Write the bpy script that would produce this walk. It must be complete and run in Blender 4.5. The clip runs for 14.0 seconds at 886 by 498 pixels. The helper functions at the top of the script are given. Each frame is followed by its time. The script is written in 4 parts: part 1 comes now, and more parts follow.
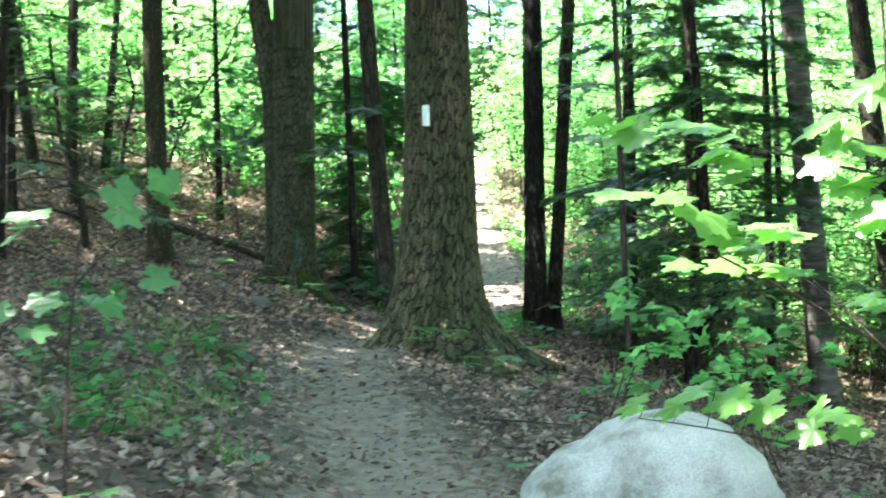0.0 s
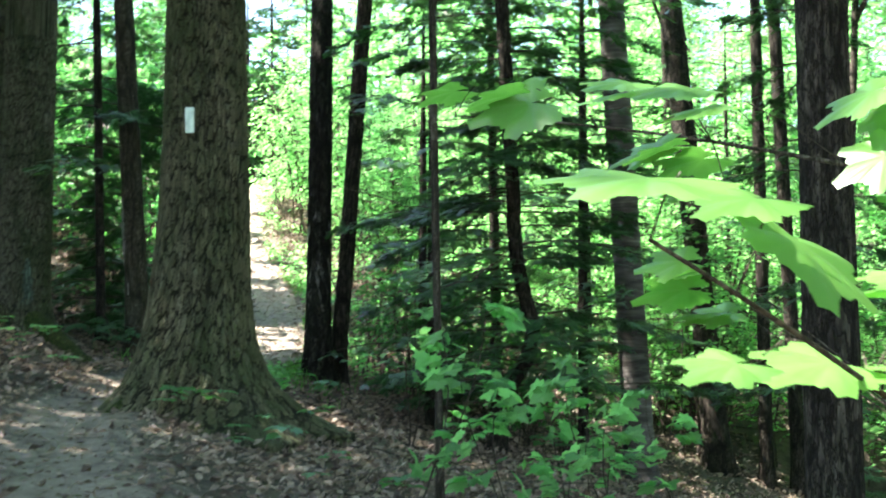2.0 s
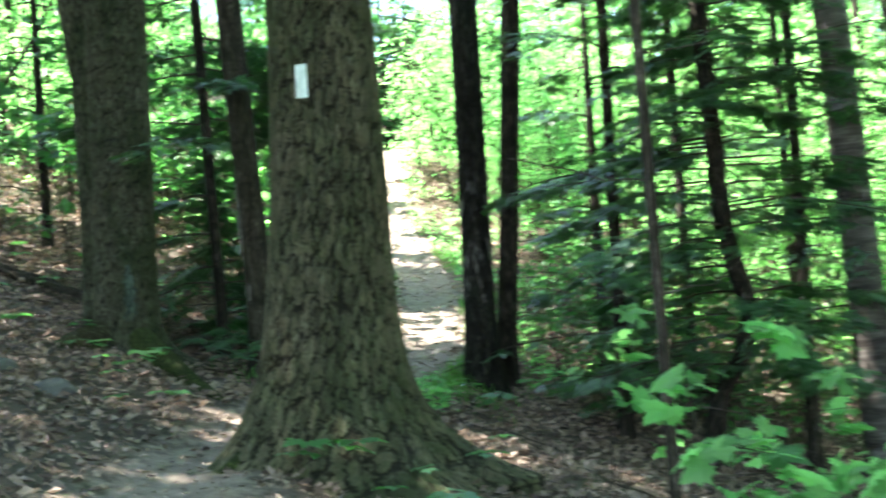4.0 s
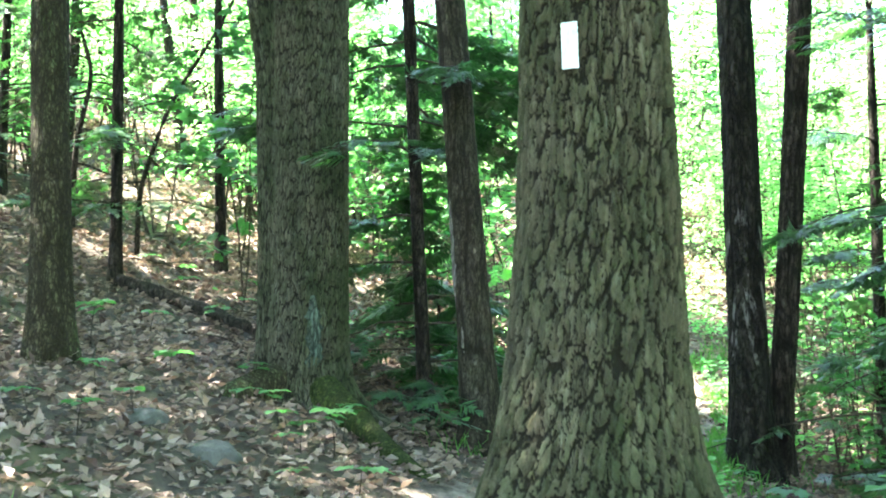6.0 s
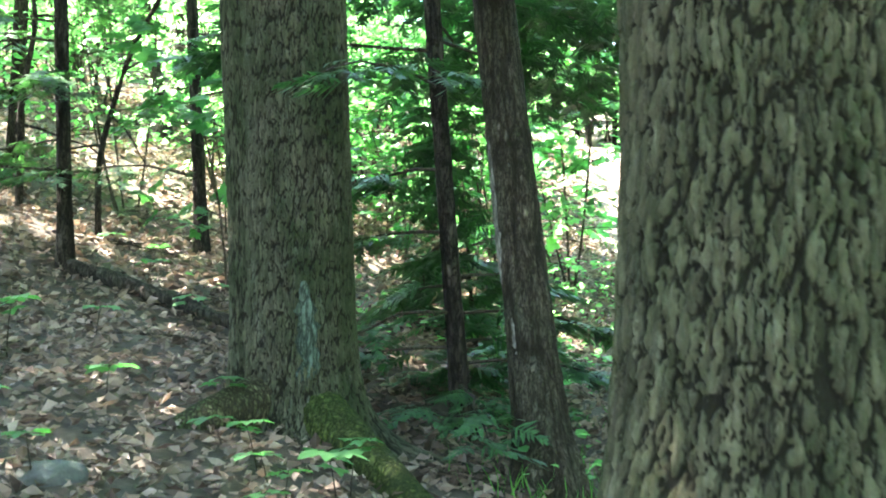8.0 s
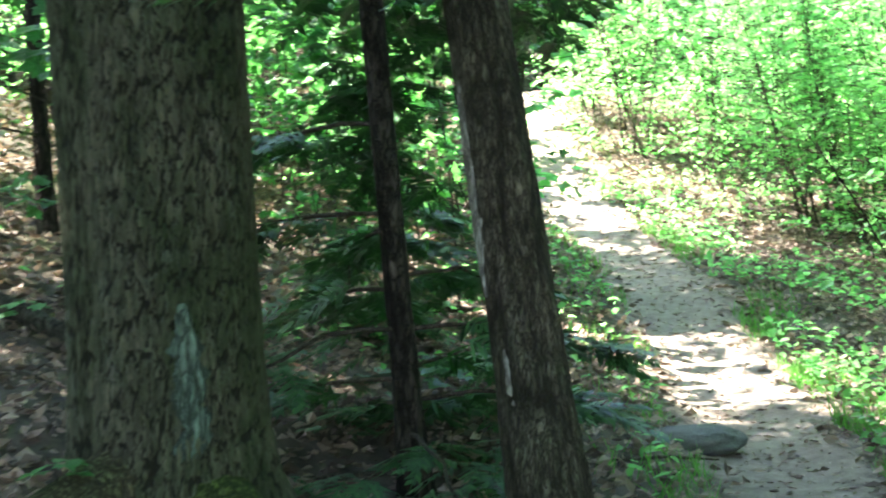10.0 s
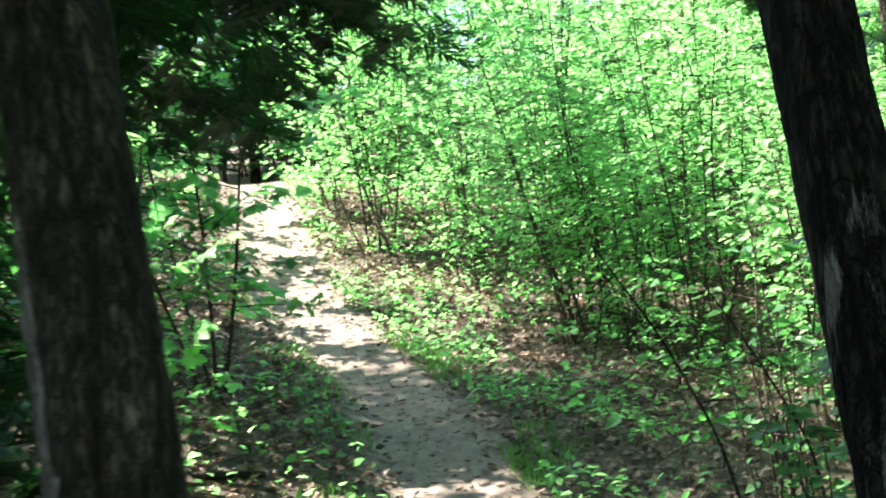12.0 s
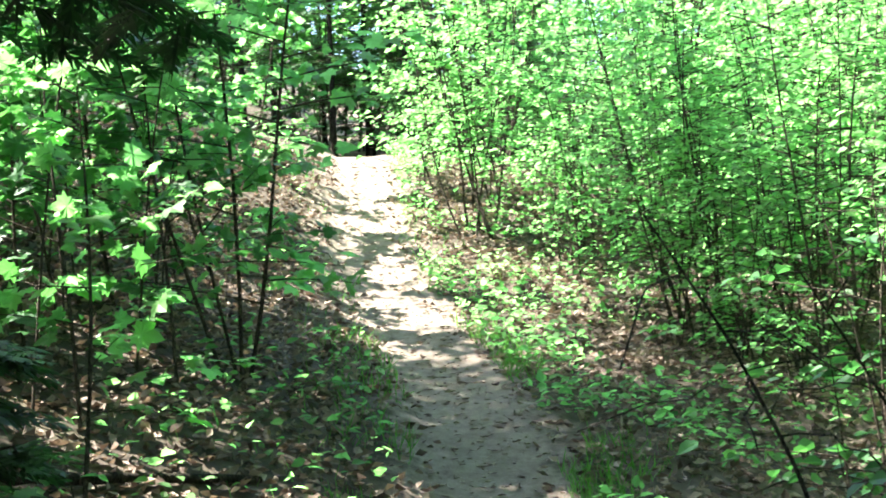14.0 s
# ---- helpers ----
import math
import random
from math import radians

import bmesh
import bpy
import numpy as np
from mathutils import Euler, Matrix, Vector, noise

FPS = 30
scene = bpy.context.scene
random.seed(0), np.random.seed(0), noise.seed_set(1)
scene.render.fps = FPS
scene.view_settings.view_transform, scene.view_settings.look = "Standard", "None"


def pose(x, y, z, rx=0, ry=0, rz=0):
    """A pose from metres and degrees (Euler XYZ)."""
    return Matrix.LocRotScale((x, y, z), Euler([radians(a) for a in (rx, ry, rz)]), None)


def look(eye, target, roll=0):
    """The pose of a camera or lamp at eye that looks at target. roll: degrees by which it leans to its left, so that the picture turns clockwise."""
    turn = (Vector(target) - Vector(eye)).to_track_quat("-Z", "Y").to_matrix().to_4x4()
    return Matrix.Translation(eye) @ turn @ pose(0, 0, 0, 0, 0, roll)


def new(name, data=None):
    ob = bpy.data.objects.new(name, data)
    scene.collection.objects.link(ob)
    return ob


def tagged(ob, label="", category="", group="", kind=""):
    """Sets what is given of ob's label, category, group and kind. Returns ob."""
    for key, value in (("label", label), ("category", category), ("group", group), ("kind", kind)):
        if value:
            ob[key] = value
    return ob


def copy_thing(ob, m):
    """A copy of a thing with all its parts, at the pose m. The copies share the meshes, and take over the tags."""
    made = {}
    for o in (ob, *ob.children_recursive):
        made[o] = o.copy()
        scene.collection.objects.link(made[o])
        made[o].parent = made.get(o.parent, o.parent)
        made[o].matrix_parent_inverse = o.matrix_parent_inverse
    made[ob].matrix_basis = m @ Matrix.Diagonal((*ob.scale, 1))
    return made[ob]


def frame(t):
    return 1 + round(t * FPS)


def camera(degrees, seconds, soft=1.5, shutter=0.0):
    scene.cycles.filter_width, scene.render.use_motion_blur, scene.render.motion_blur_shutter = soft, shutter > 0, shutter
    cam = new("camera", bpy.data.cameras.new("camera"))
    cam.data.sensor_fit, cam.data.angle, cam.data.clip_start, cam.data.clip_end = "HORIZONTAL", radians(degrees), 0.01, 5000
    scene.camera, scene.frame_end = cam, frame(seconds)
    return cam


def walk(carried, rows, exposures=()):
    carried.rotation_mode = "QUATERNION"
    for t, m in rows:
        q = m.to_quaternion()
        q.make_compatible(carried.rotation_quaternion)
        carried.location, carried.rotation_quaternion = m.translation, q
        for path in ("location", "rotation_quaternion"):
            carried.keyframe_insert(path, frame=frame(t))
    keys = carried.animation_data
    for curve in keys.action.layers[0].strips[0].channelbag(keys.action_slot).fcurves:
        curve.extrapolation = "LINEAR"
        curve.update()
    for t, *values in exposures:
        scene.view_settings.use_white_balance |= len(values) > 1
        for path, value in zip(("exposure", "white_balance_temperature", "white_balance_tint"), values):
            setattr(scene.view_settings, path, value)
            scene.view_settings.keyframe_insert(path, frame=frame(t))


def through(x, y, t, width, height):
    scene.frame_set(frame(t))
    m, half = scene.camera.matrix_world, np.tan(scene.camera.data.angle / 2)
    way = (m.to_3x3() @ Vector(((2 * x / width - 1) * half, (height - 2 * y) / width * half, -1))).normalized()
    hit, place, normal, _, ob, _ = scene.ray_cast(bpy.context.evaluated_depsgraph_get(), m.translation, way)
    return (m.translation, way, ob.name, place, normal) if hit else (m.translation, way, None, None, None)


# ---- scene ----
cam = camera(37.78, 14.0, soft=1.9, shutter=0.4)
SCALE, EYE, TILT, LEAN = 1.35, 1.45, 3.4, 1.7
ROWS = [
    (0.0, 0.000, -0.000, 1.500, 0.00, 0.00, 0.00),
    (0.5, 0.016, 0.395, 1.489, -2.57, 0.50, 0.22),
    (1.0, 0.048, 0.820, 1.508, -3.93, 0.70, -0.48),
    (1.5, 0.048, 1.269, 1.524, -6.74, 0.88, -1.83),
    (2.0, 0.060, 1.616, 1.531, -9.87, 1.67, -1.37),
    (2.5, 0.099, 2.019, 1.591, -9.01, 2.64, 3.18),
    (3.0, 0.138, 2.444, 1.610, -8.60, 1.97, 1.10),
    (3.5, 0.136, 2.881, 1.661, -7.75, 1.93, 2.18),
    (4.0, 0.131, 3.355, 1.722, -3.35, -0.42, 2.31),
    (4.2, 0.103, 3.532, 1.720, -0.75, -0.14, 2.41),
    (6.5, -0.254, 5.361, 1.668, 4.49, 1.81, 0.07),
    (7.0, -0.277, 5.776, 1.639, 3.59, 1.56, 2.43),
    (7.2, -0.290, 5.934, 1.638, 4.79, 1.32, 1.98),
    (9.5, -0.655, 7.625, 1.824, 3.77, -1.13, 0.21),
    (10.0, -0.677, 7.971, 1.824, -0.40, -1.90, 2.71),
    (10.5, -0.689, 8.292, 1.911, -2.46, -2.15, 2.89),
    (11.0, -0.736, 8.570, 1.977, -4.78, -2.46, 1.86),
    (11.5, -0.639, 8.899, 1.985, -7.72, 0.48, 1.50),
    (12.0, -0.425, 9.275, 1.983, -11.32, 1.18, 4.31),
    (12.5, -0.293, 9.541, 1.964, -13.54, 1.37, 2.00),
    (13.0, -0.156, 9.776, 1.936, -11.42, 2.38, 3.28),
    (13.5, 0.023, 9.989, 1.935, -6.82, 1.08, 1.80),
    (14.0, 0.080, 10.139, 1.923, -4.86, 1.04, 1.26),
]
EXPOSURES = [(0.0, 4.05), (2.0, 3.58), (4.2, 4.1), (5.6, 4.98), (7.2, 5.12), (9.3, 4.62), (10.5, 4.15), (11.0, 3.95), (11.5, 3.3), (13.0, 3.02), (14.0, 3.22)]
walk(cam, [(t, pose(0, 0, EYE, TILT, LEAN) @ pose(SCALE * x, SCALE * y, SCALE * (z - 1.5), 90 + pitch, roll, yaw)) for t, x, y, z, yaw, pitch, roll in ROWS], EXPOSURES)
scene.view_settings.exposure = 0.0

# ---- light ----
SUN_ELEVATION, SUN_AZIMUTH = 57.0, -78.0          # degrees; the azimuth is measured from +y towards +x
world = bpy.data.worlds.new("sky")
scene.world = world
world.use_nodes = True
wn = world.node_tree.nodes
sky = wn.new("ShaderNodeTexSky")
sky.sky_type, sky.sun_disc = "NISHITA", False
sky.sun_elevation, sky.sun_rotation = radians(SUN_ELEVATION), radians(SUN_AZIMUTH)
world.node_tree.links.new(sky.outputs[0], wn["Background"].inputs["Color"])
wn["Background"].inputs["Strength"].default_value = 0.10
sun = new("sun", bpy.data.lights.new("sun", "SUN"))
sun.data.energy, sun.data.angle, sun.data.color = 5.0, radians(0.6), (1.0, 0.95, 0.865)
_e, _a = radians(SUN_ELEVATION), radians(SUN_AZIMUTH)
sun.matrix_world = look((0, 0, 60), Vector((0, 0, 60)) - Vector((math.sin(_a) * math.cos(_e), math.cos(_a) * math.cos(_e), math.sin(_e))))

rng = np.random.default_rng(7)


# ---- materials ----
def material(name, rough=0.8, spec=0.3):
    m = bpy.data.materials.new(name)
    m.use_nodes = True
    b = m.node_tree.nodes["Principled BSDF"]
    b.inputs["Roughness"].default_value = rough
    b.inputs["Specular IOR Level"].default_value = spec
    return m, m.node_tree.nodes, m.node_tree.links, b


def ramp(nodes, stops):
    r = nodes.new("ShaderNodeValToRGB")
    els = r.color_ramp.elements
    while len(els) < len(stops):
        els.new(0.5)
    for e, (p, c) in zip(els, stops):
        e.position, e.color = p, (*c, 1)
    return r


def noise_node(nodes, links, scale, detail=4.0, stretch=(1, 1, 1), rough=0.55):
    tc, mp, n = nodes.new("ShaderNodeTexCoord"), nodes.new("ShaderNodeMapping"), nodes.new("ShaderNodeTexNoise")
    mp.inputs["Scale"].default_value = stretch
    n.inputs["Scale"].default_value, n.inputs["Detail"].default_value, n.inputs["Roughness"].default_value = scale, detail, rough
    links.new(tc.outputs["Object"], mp.inputs["Vector"])
    links.new(mp.outputs["Vector"], n.inputs["Vector"])
    return n


def mixed(nodes, links, fac, a, b, mode="MIX"):
    x = nodes.new("ShaderNodeMix")
    x.data_type, x.blend_type = "RGBA", mode
    for v, s in ((fac, x.inputs[0]), (a, x.inputs[6]), (b, x.inputs[7])):
        if hasattr(v, "links"):
            links.new(v, s)
        else:
            s.default_value = v if isinstance(v, float) else (*v, 1)
    return x.outputs[2]


def bump(nodes, links, b, height, strength, distance):
    n = nodes.new("ShaderNodeBump")
    n.inputs["Strength"].default_value, n.inputs["Distance"].default_value = strength, distance
    links.new(height, n.inputs["Height"])
    links.new(n.outputs[0], b.inputs["Normal"])


def scale_cells(nodes, links, size, along):
    """Upright bark scales: distance to the nearest crack, and a tone for each scale."""
    tc, mp = nodes.new("ShaderNodeTexCoord"), nodes.new("ShaderNodeMapping")
    mp.inputs["Scale"].default_value = (1, 1, along)
    links.new(tc.outputs["Object"], mp.inputs["Vector"])
    warp = noise_node(nodes, links, 20.0, 3, (1, 1, 0.4), 0.6)
    shift, add = nodes.new("ShaderNodeVectorMath"), nodes.new("ShaderNodeVectorMath")
    shift.operation = "MULTIPLY_ADD"
    links.new(warp.outputs["Color"], shift.inputs[0])
    shift.inputs[1].default_value = (0.06, 0.06, 0.045)
    links.new(mp.outputs["Vector"], shift.inputs[2])
    out = []
    for feature in ("DISTANCE_TO_EDGE", "F1"):
        v = nodes.new("ShaderNodeTexVoronoi")
        v.feature = feature
        v.inputs["Scale"].default_value = size
        links.new(shift.outputs[0], v.inputs["Vector"])
        out.append(v)
    sep = nodes.new("ShaderNodeSeparateColor")
    links.new(out[1].outputs["Color"], sep.inputs[0])
    return out[0].outputs["Distance"], sep.outputs[0]


def bark_material(name, dark, light, moss, moss_amount=0.5, fine=30.0, stretch=0.18, depth=0.02, plate_size=26.0, furrow=0.10, along=(0.17, 0.45), scales=None):
    """Furrowed bark: long plates between dark cracks, streaked along the trunk, with lichen and algae in patches."""
    m, nodes, links, b = material(name, 0.92, 0.1)
    streak = noise_node(nodes, links, fine, 5, (1, 1, stretch), 0.65)
    lines = []
    for scale, stretched in ((plate_size, along[0]), (plate_size * 0.8, along[1])):
        n = noise_node(nodes, links, scale, 4, (1, 1, stretched), 0.62)
        n.inputs["Distortion"].default_value = 0.25
        off, mag = nodes.new("ShaderNodeMath"), nodes.new("ShaderNodeMath")
        off.operation, mag.operation = "SUBTRACT", "ABSOLUTE"
        links.new(n.outputs[0], off.inputs[0])
        off.inputs[1].default_value = 0.5
        links.new(off.outputs[0], mag.inputs[0])
        lines.append(mag.outputs[0])
    least = nodes.new("ShaderNodeMath")
    least.operation = "MINIMUM"
    links.new(lines[0], least.inputs[0])
    links.new(lines[1], least.inputs[1])
    crack = ramp(nodes, [(0.0, (0.05,) * 3), (furrow * 0.45, (0.6,) * 3), (furrow, (1, 1, 1))])
    links.new(least.outputs[0], crack.inputs[0])
    col = ramp(nodes, [(0.34, dark), (0.66, light)])
    tone = streak.outputs[0]
    if scales:
        edge, cell = scale_cells(nodes, links, *scales)
        gap = ramp(nodes, [(0.0, (0.02,) * 3), (0.08, (0.35,) * 3), (0.22, (1, 1, 1))])
        links.new(edge, gap.inputs[0])
        lined, crack = crack, nodes.new("ShaderNodeMath")
        crack.operation = "MULTIPLY"
        links.new(lined.outputs[0], crack.inputs[0])
        links.new(gap.outputs[0], crack.inputs[1])
        blend = nodes.new("ShaderNodeMix")
        blend.inputs[0].default_value = 0.3
        links.new(streak.outputs[0], blend.inputs[2])
        links.new(cell, blend.inputs[3])
        tone = blend.outputs[0]
    links.new(tone, col.inputs[0])
    patch = noise_node(nodes, links, 2.2, 4, (1, 1, 0.45), 0.7)
    pr = ramp(nodes, [(0.46, (0, 0, 0)), (0.64, (moss_amount,) * 3)])
    links.new(patch.outputs[0], pr.inputs[0])
    c = mixed(nodes, links, pr.outputs[0], col.outputs[0], moss)
    spots = noise_node(nodes, links, 13.0, 3, (1, 1, 0.5), 0.7)
    sr = ramp(nodes, [(0.60, (0, 0, 0)), (0.80, (0.3,) * 3)])
    links.new(spots.outputs[0], sr.inputs[0])
    c = mixed(nodes, links, sr.outputs[0], c, (light[0] * 1.5, light[1] * 1.65, light[2] * 1.55))
    # furrows darker in colour: their own tone, plus painted shade for relief
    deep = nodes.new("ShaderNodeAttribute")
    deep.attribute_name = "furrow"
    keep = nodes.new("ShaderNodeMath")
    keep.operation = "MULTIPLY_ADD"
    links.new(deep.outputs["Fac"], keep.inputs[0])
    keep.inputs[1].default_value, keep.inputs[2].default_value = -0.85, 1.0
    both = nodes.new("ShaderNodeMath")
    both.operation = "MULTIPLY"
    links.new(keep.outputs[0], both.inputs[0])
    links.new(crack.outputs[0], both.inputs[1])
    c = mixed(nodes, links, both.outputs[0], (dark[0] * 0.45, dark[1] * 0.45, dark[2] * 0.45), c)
    links.new(c, b.inputs["Base Color"])
    high = nodes.new("ShaderNodeMath")
    high.operation = "MULTIPLY_ADD"
    links.new(streak.outputs[0], high.inputs[0])
    high.inputs[1].default_value = 0.5
    links.new(crack.outputs[0], high.inputs[2])
    bump(nodes, links, b, high.outputs[0], 1.0, depth)
    return m


def leaf_material(name, lo, hi, glow, through=0.45, rough=0.45, spec=0.4):
    """A thin leaf: light passes through it, and the tint differs from leaf to leaf."""
    m, nodes, links, b = material(name, rough, spec)
    geo = nodes.new("ShaderNodeNewGeometry")
    r = ramp(nodes, [(0.0, lo), (1.0, hi)])
    links.new(geo.outputs["Random Per Island"], r.inputs[0])
    vein = noise_node(nodes, links, 60.0, 3)
    c = mixed(nodes, links, 0.18, r.outputs[0], vein.outputs[0], "OVERLAY")
    links.new(c, b.inputs["Base Color"])
    t, s = nodes.new("ShaderNodeBsdfTranslucent"), nodes.new("ShaderNodeMixShader")
    links.new(mixed(nodes, links, 1.0, r.outputs[0], glow, "MULTIPLY"), t.inputs["Color"])
    s.inputs[0].default_value = through
    links.new(b.outputs[0], s.inputs[1])
    links.new(t.outputs[0], s.inputs[2])
    links.new(s.outputs[0], nodes["Material Output"].inputs["Surface"])
    return m


def plated_bark(name, dark, light, moss, moss_amount, depth):
    """Bark whose plates are in the mesh: a tone for each plate, cracks darkened for depth, fine grain, moss in tall
    patches.
    """
    m, nodes, links, b = material(name, 0.92, 0.15)
    tone, deep = nodes.new("ShaderNodeAttribute"), nodes.new("ShaderNodeAttribute")
    tone.attribute_name, deep.attribute_name = "tone", "furrow"
    grain = noise_node(nodes, links, 95.0, 6, (1, 1, 0.4), 0.75)
    mid = noise_node(nodes, links, 34.0, 5, (1, 1, 0.5), 0.7)
    blend, sum_ = nodes.new("ShaderNodeMix"), nodes.new("ShaderNodeMix")
    blend.inputs[0].default_value, sum_.inputs[0].default_value = 0.45, 0.38
    links.new(tone.outputs["Fac"], blend.inputs[2])
    links.new(grain.outputs[0], blend.inputs[3])
    links.new(blend.outputs[0], sum_.inputs[2])
    links.new(mid.outputs[0], sum_.inputs[3])
    col = ramp(nodes, [(0.30, dark), (0.52, tuple((p + q) / 2 for p, q in zip(dark, light))), (0.68, light)])
    links.new(sum_.outputs[0], col.inputs[0])
    patch = noise_node(nodes, links, 2.6, 5, (1, 1, 0.4), 0.7)
    pr = ramp(nodes, [(0.36, (0, 0, 0)), (0.60, (moss_amount,) * 3)])
    links.new(patch.outputs[0], pr.inputs[0])
    c = mixed(nodes, links, pr.outputs[0], col.outputs[0], mixed(nodes, links, 0.6, moss, col.outputs[0], "OVERLAY"))
    pale = noise_node(nodes, links, 9.0, 5, (1, 1, 0.45), 0.75)
    lr = ramp(nodes, [(0.58, (0, 0, 0)), (0.74, (0.45,) * 3)])
    links.new(pale.outputs[0], lr.inputs[0])
    c = mixed(nodes, links, lr.outputs[0], c, (light[0] * 1.1, light[1] * 1.25, light[2] * 1.4))
    # cracks go nearly black: dark inner bark with shade painted in
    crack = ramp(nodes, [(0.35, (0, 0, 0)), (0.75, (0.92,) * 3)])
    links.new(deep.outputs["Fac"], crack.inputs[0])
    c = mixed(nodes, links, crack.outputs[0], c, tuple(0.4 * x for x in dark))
    links.new(c, b.inputs["Base Color"])
    bump(nodes, links, b, grain.outputs[0], 1.0, depth)
    return m


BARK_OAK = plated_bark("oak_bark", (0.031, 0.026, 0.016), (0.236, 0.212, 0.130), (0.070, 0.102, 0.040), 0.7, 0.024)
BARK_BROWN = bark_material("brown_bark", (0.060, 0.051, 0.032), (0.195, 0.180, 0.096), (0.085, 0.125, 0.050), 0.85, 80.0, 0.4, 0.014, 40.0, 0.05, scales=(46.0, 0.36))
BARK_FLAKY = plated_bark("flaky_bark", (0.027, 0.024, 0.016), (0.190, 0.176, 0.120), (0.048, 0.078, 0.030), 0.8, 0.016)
BARK_DARK = bark_material("dark_bark", (0.020, 0.016, 0.013), (0.092, 0.077, 0.060), (0.035, 0.048, 0.03), 0.3, 46.0, 0.2, 0.012, 26.0, 0.05)
BARK_GREY = bark_material("grey_bark", (0.035, 0.028, 0.020), (0.155, 0.128, 0.090), (0.050, 0.062, 0.038), 0.4, 70.0, 0.22, 0.007, 60.0, 0.06, (0.12, 0.3))
BARK_TWIG = bark_material("twig_bark", (0.035, 0.028, 0.021), (0.125, 0.102, 0.080), (0.05, 0.06, 0.04), 0.3, 60.0, 0.3, 0.003, 60.0, 0.05)


def birch_material():
    m, nodes, links, b = material("birch_bark", 0.75, 0.25)
    band = noise_node(nodes, links, 2.0, 5, (1.2, 1.2, 7.0), 0.6)
    col = ramp(nodes, [(0.36, (0.028, 0.024, 0.021)), (0.56, (0.10, 0.09, 0.08)), (0.72, (0.20, 0.19, 0.17))])
    links.new(band.outputs[0], col.inputs[0])
    links.new(col.outputs[0], b.inputs["Base Color"])
    bump(nodes, links, b, band.outputs[0], 0.5, 0.008)
    return m


BARK_BIRCH = birch_material()

LEAF_BRIGHT = leaf_material("young_leaf", (0.066, 0.168, 0.058), (0.172, 0.330, 0.118), (2.1, 2.5, 2.0), 0.62)
LEAF_MAPLE = leaf_material("maple_leaf", (0.070, 0.180, 0.040), (0.130, 0.280, 0.062), (1.7, 2.1, 1.35), 0.5, 0.36, 0.5)
# deeper than young_leaf, mostly for plants in shade; that shade is in the colour
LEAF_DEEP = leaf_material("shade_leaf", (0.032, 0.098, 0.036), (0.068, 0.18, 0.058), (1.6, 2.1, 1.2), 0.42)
LEAF_CANOPY = leaf_material("canopy_leaf", (0.044, 0.112, 0.036), (0.092, 0.200, 0.066), (1.9, 2.2, 1.8), 0.45)
LEAF_HEMLOCK = leaf_material("hemlock_needles", (0.018, 0.052, 0.021), (0.046, 0.118, 0.038), (1.4, 1.8, 1.0), 0.3)
GRASS = leaf_material("grass_blade", (0.045, 0.14, 0.025), (0.10, 0.24, 0.05), (1.7, 2.0, 1.2), 0.4)
LITTER = leaf_material("dead_leaf", (0.055, 0.038, 0.030), (0.35, 0.272, 0.222), (1.0, 0.9, 0.7), 0.15, 0.75, 0.25)
PAINT = material("blaze_paint", 0.6, 0.3)[0]


def paint_nodes():
    nodes, links = PAINT.node_tree.nodes, PAINT.node_tree.links
    n = noise_node(nodes, links, 40.0, 5, (1, 1, 0.4))
    r = ramp(nodes, [(0.3, (0.42, 0.50, 0.44)), (0.62, (0.72, 0.78, 0.72))])
    links.new(n.outputs[0], r.inputs[0])
    links.new(r.outputs[0], nodes["Principled BSDF"].inputs["Base Color"])


paint_nodes()


def ground_material():
    m, nodes, links, b = material("forest_floor", 0.95, 0.15)
    tread = nodes.new("ShaderNodeAttribute")
    tread.attribute_name = "tread"
    big = noise_node(nodes, links, 0.9, 5)
    mid = noise_node(nodes, links, 9.0, 5, rough=0.7)
    fine = noise_node(nodes, links, 70.0, 4, rough=0.7)
    soil = ramp(nodes, [(0.3, (0.032, 0.026, 0.021)), (0.7, (0.105, 0.085, 0.066))])
    links.new(mid.outputs[0], soil.inputs[0])
    moss = ramp(nodes, [(0.56, (0, 0, 0)), (0.68, (0.5, 0.5, 0.5))])
    links.new(big.outputs[0], moss.inputs[0])
    floor = mixed(nodes, links, moss.outputs[0], soil.outputs[0], (0.07, 0.085, 0.028))
    dirt = ramp(nodes, [(0.3, (0.110, 0.086, 0.068)), (0.7, (0.240, 0.196, 0.162))])
    links.new(mid.outputs[0], dirt.inputs[0])
    dirt2 = mixed(nodes, links, 0.5, dirt.outputs[0], fine.outputs[0], "OVERLAY")
    add = nodes.new("ShaderNodeMath")
    add.operation = "MULTIPLY_ADD"
    links.new(mid.outputs[0], add.inputs[0])
    add.inputs[1].default_value = 0.9
    links.new(tread.outputs["Fac"], add.inputs[2])
    edge = ramp(nodes, [(0.62, (0, 0, 0)), (0.95, (1, 1, 1))])
    links.new(add.outputs[0], edge.inputs[0])
    links.new(mixed(nodes, links, edge.outputs[0], floor, dirt2), b.inputs["Base Color"])
    bump(nodes, links, b, fine.outputs[0], 0.6, 0.012)
    return m


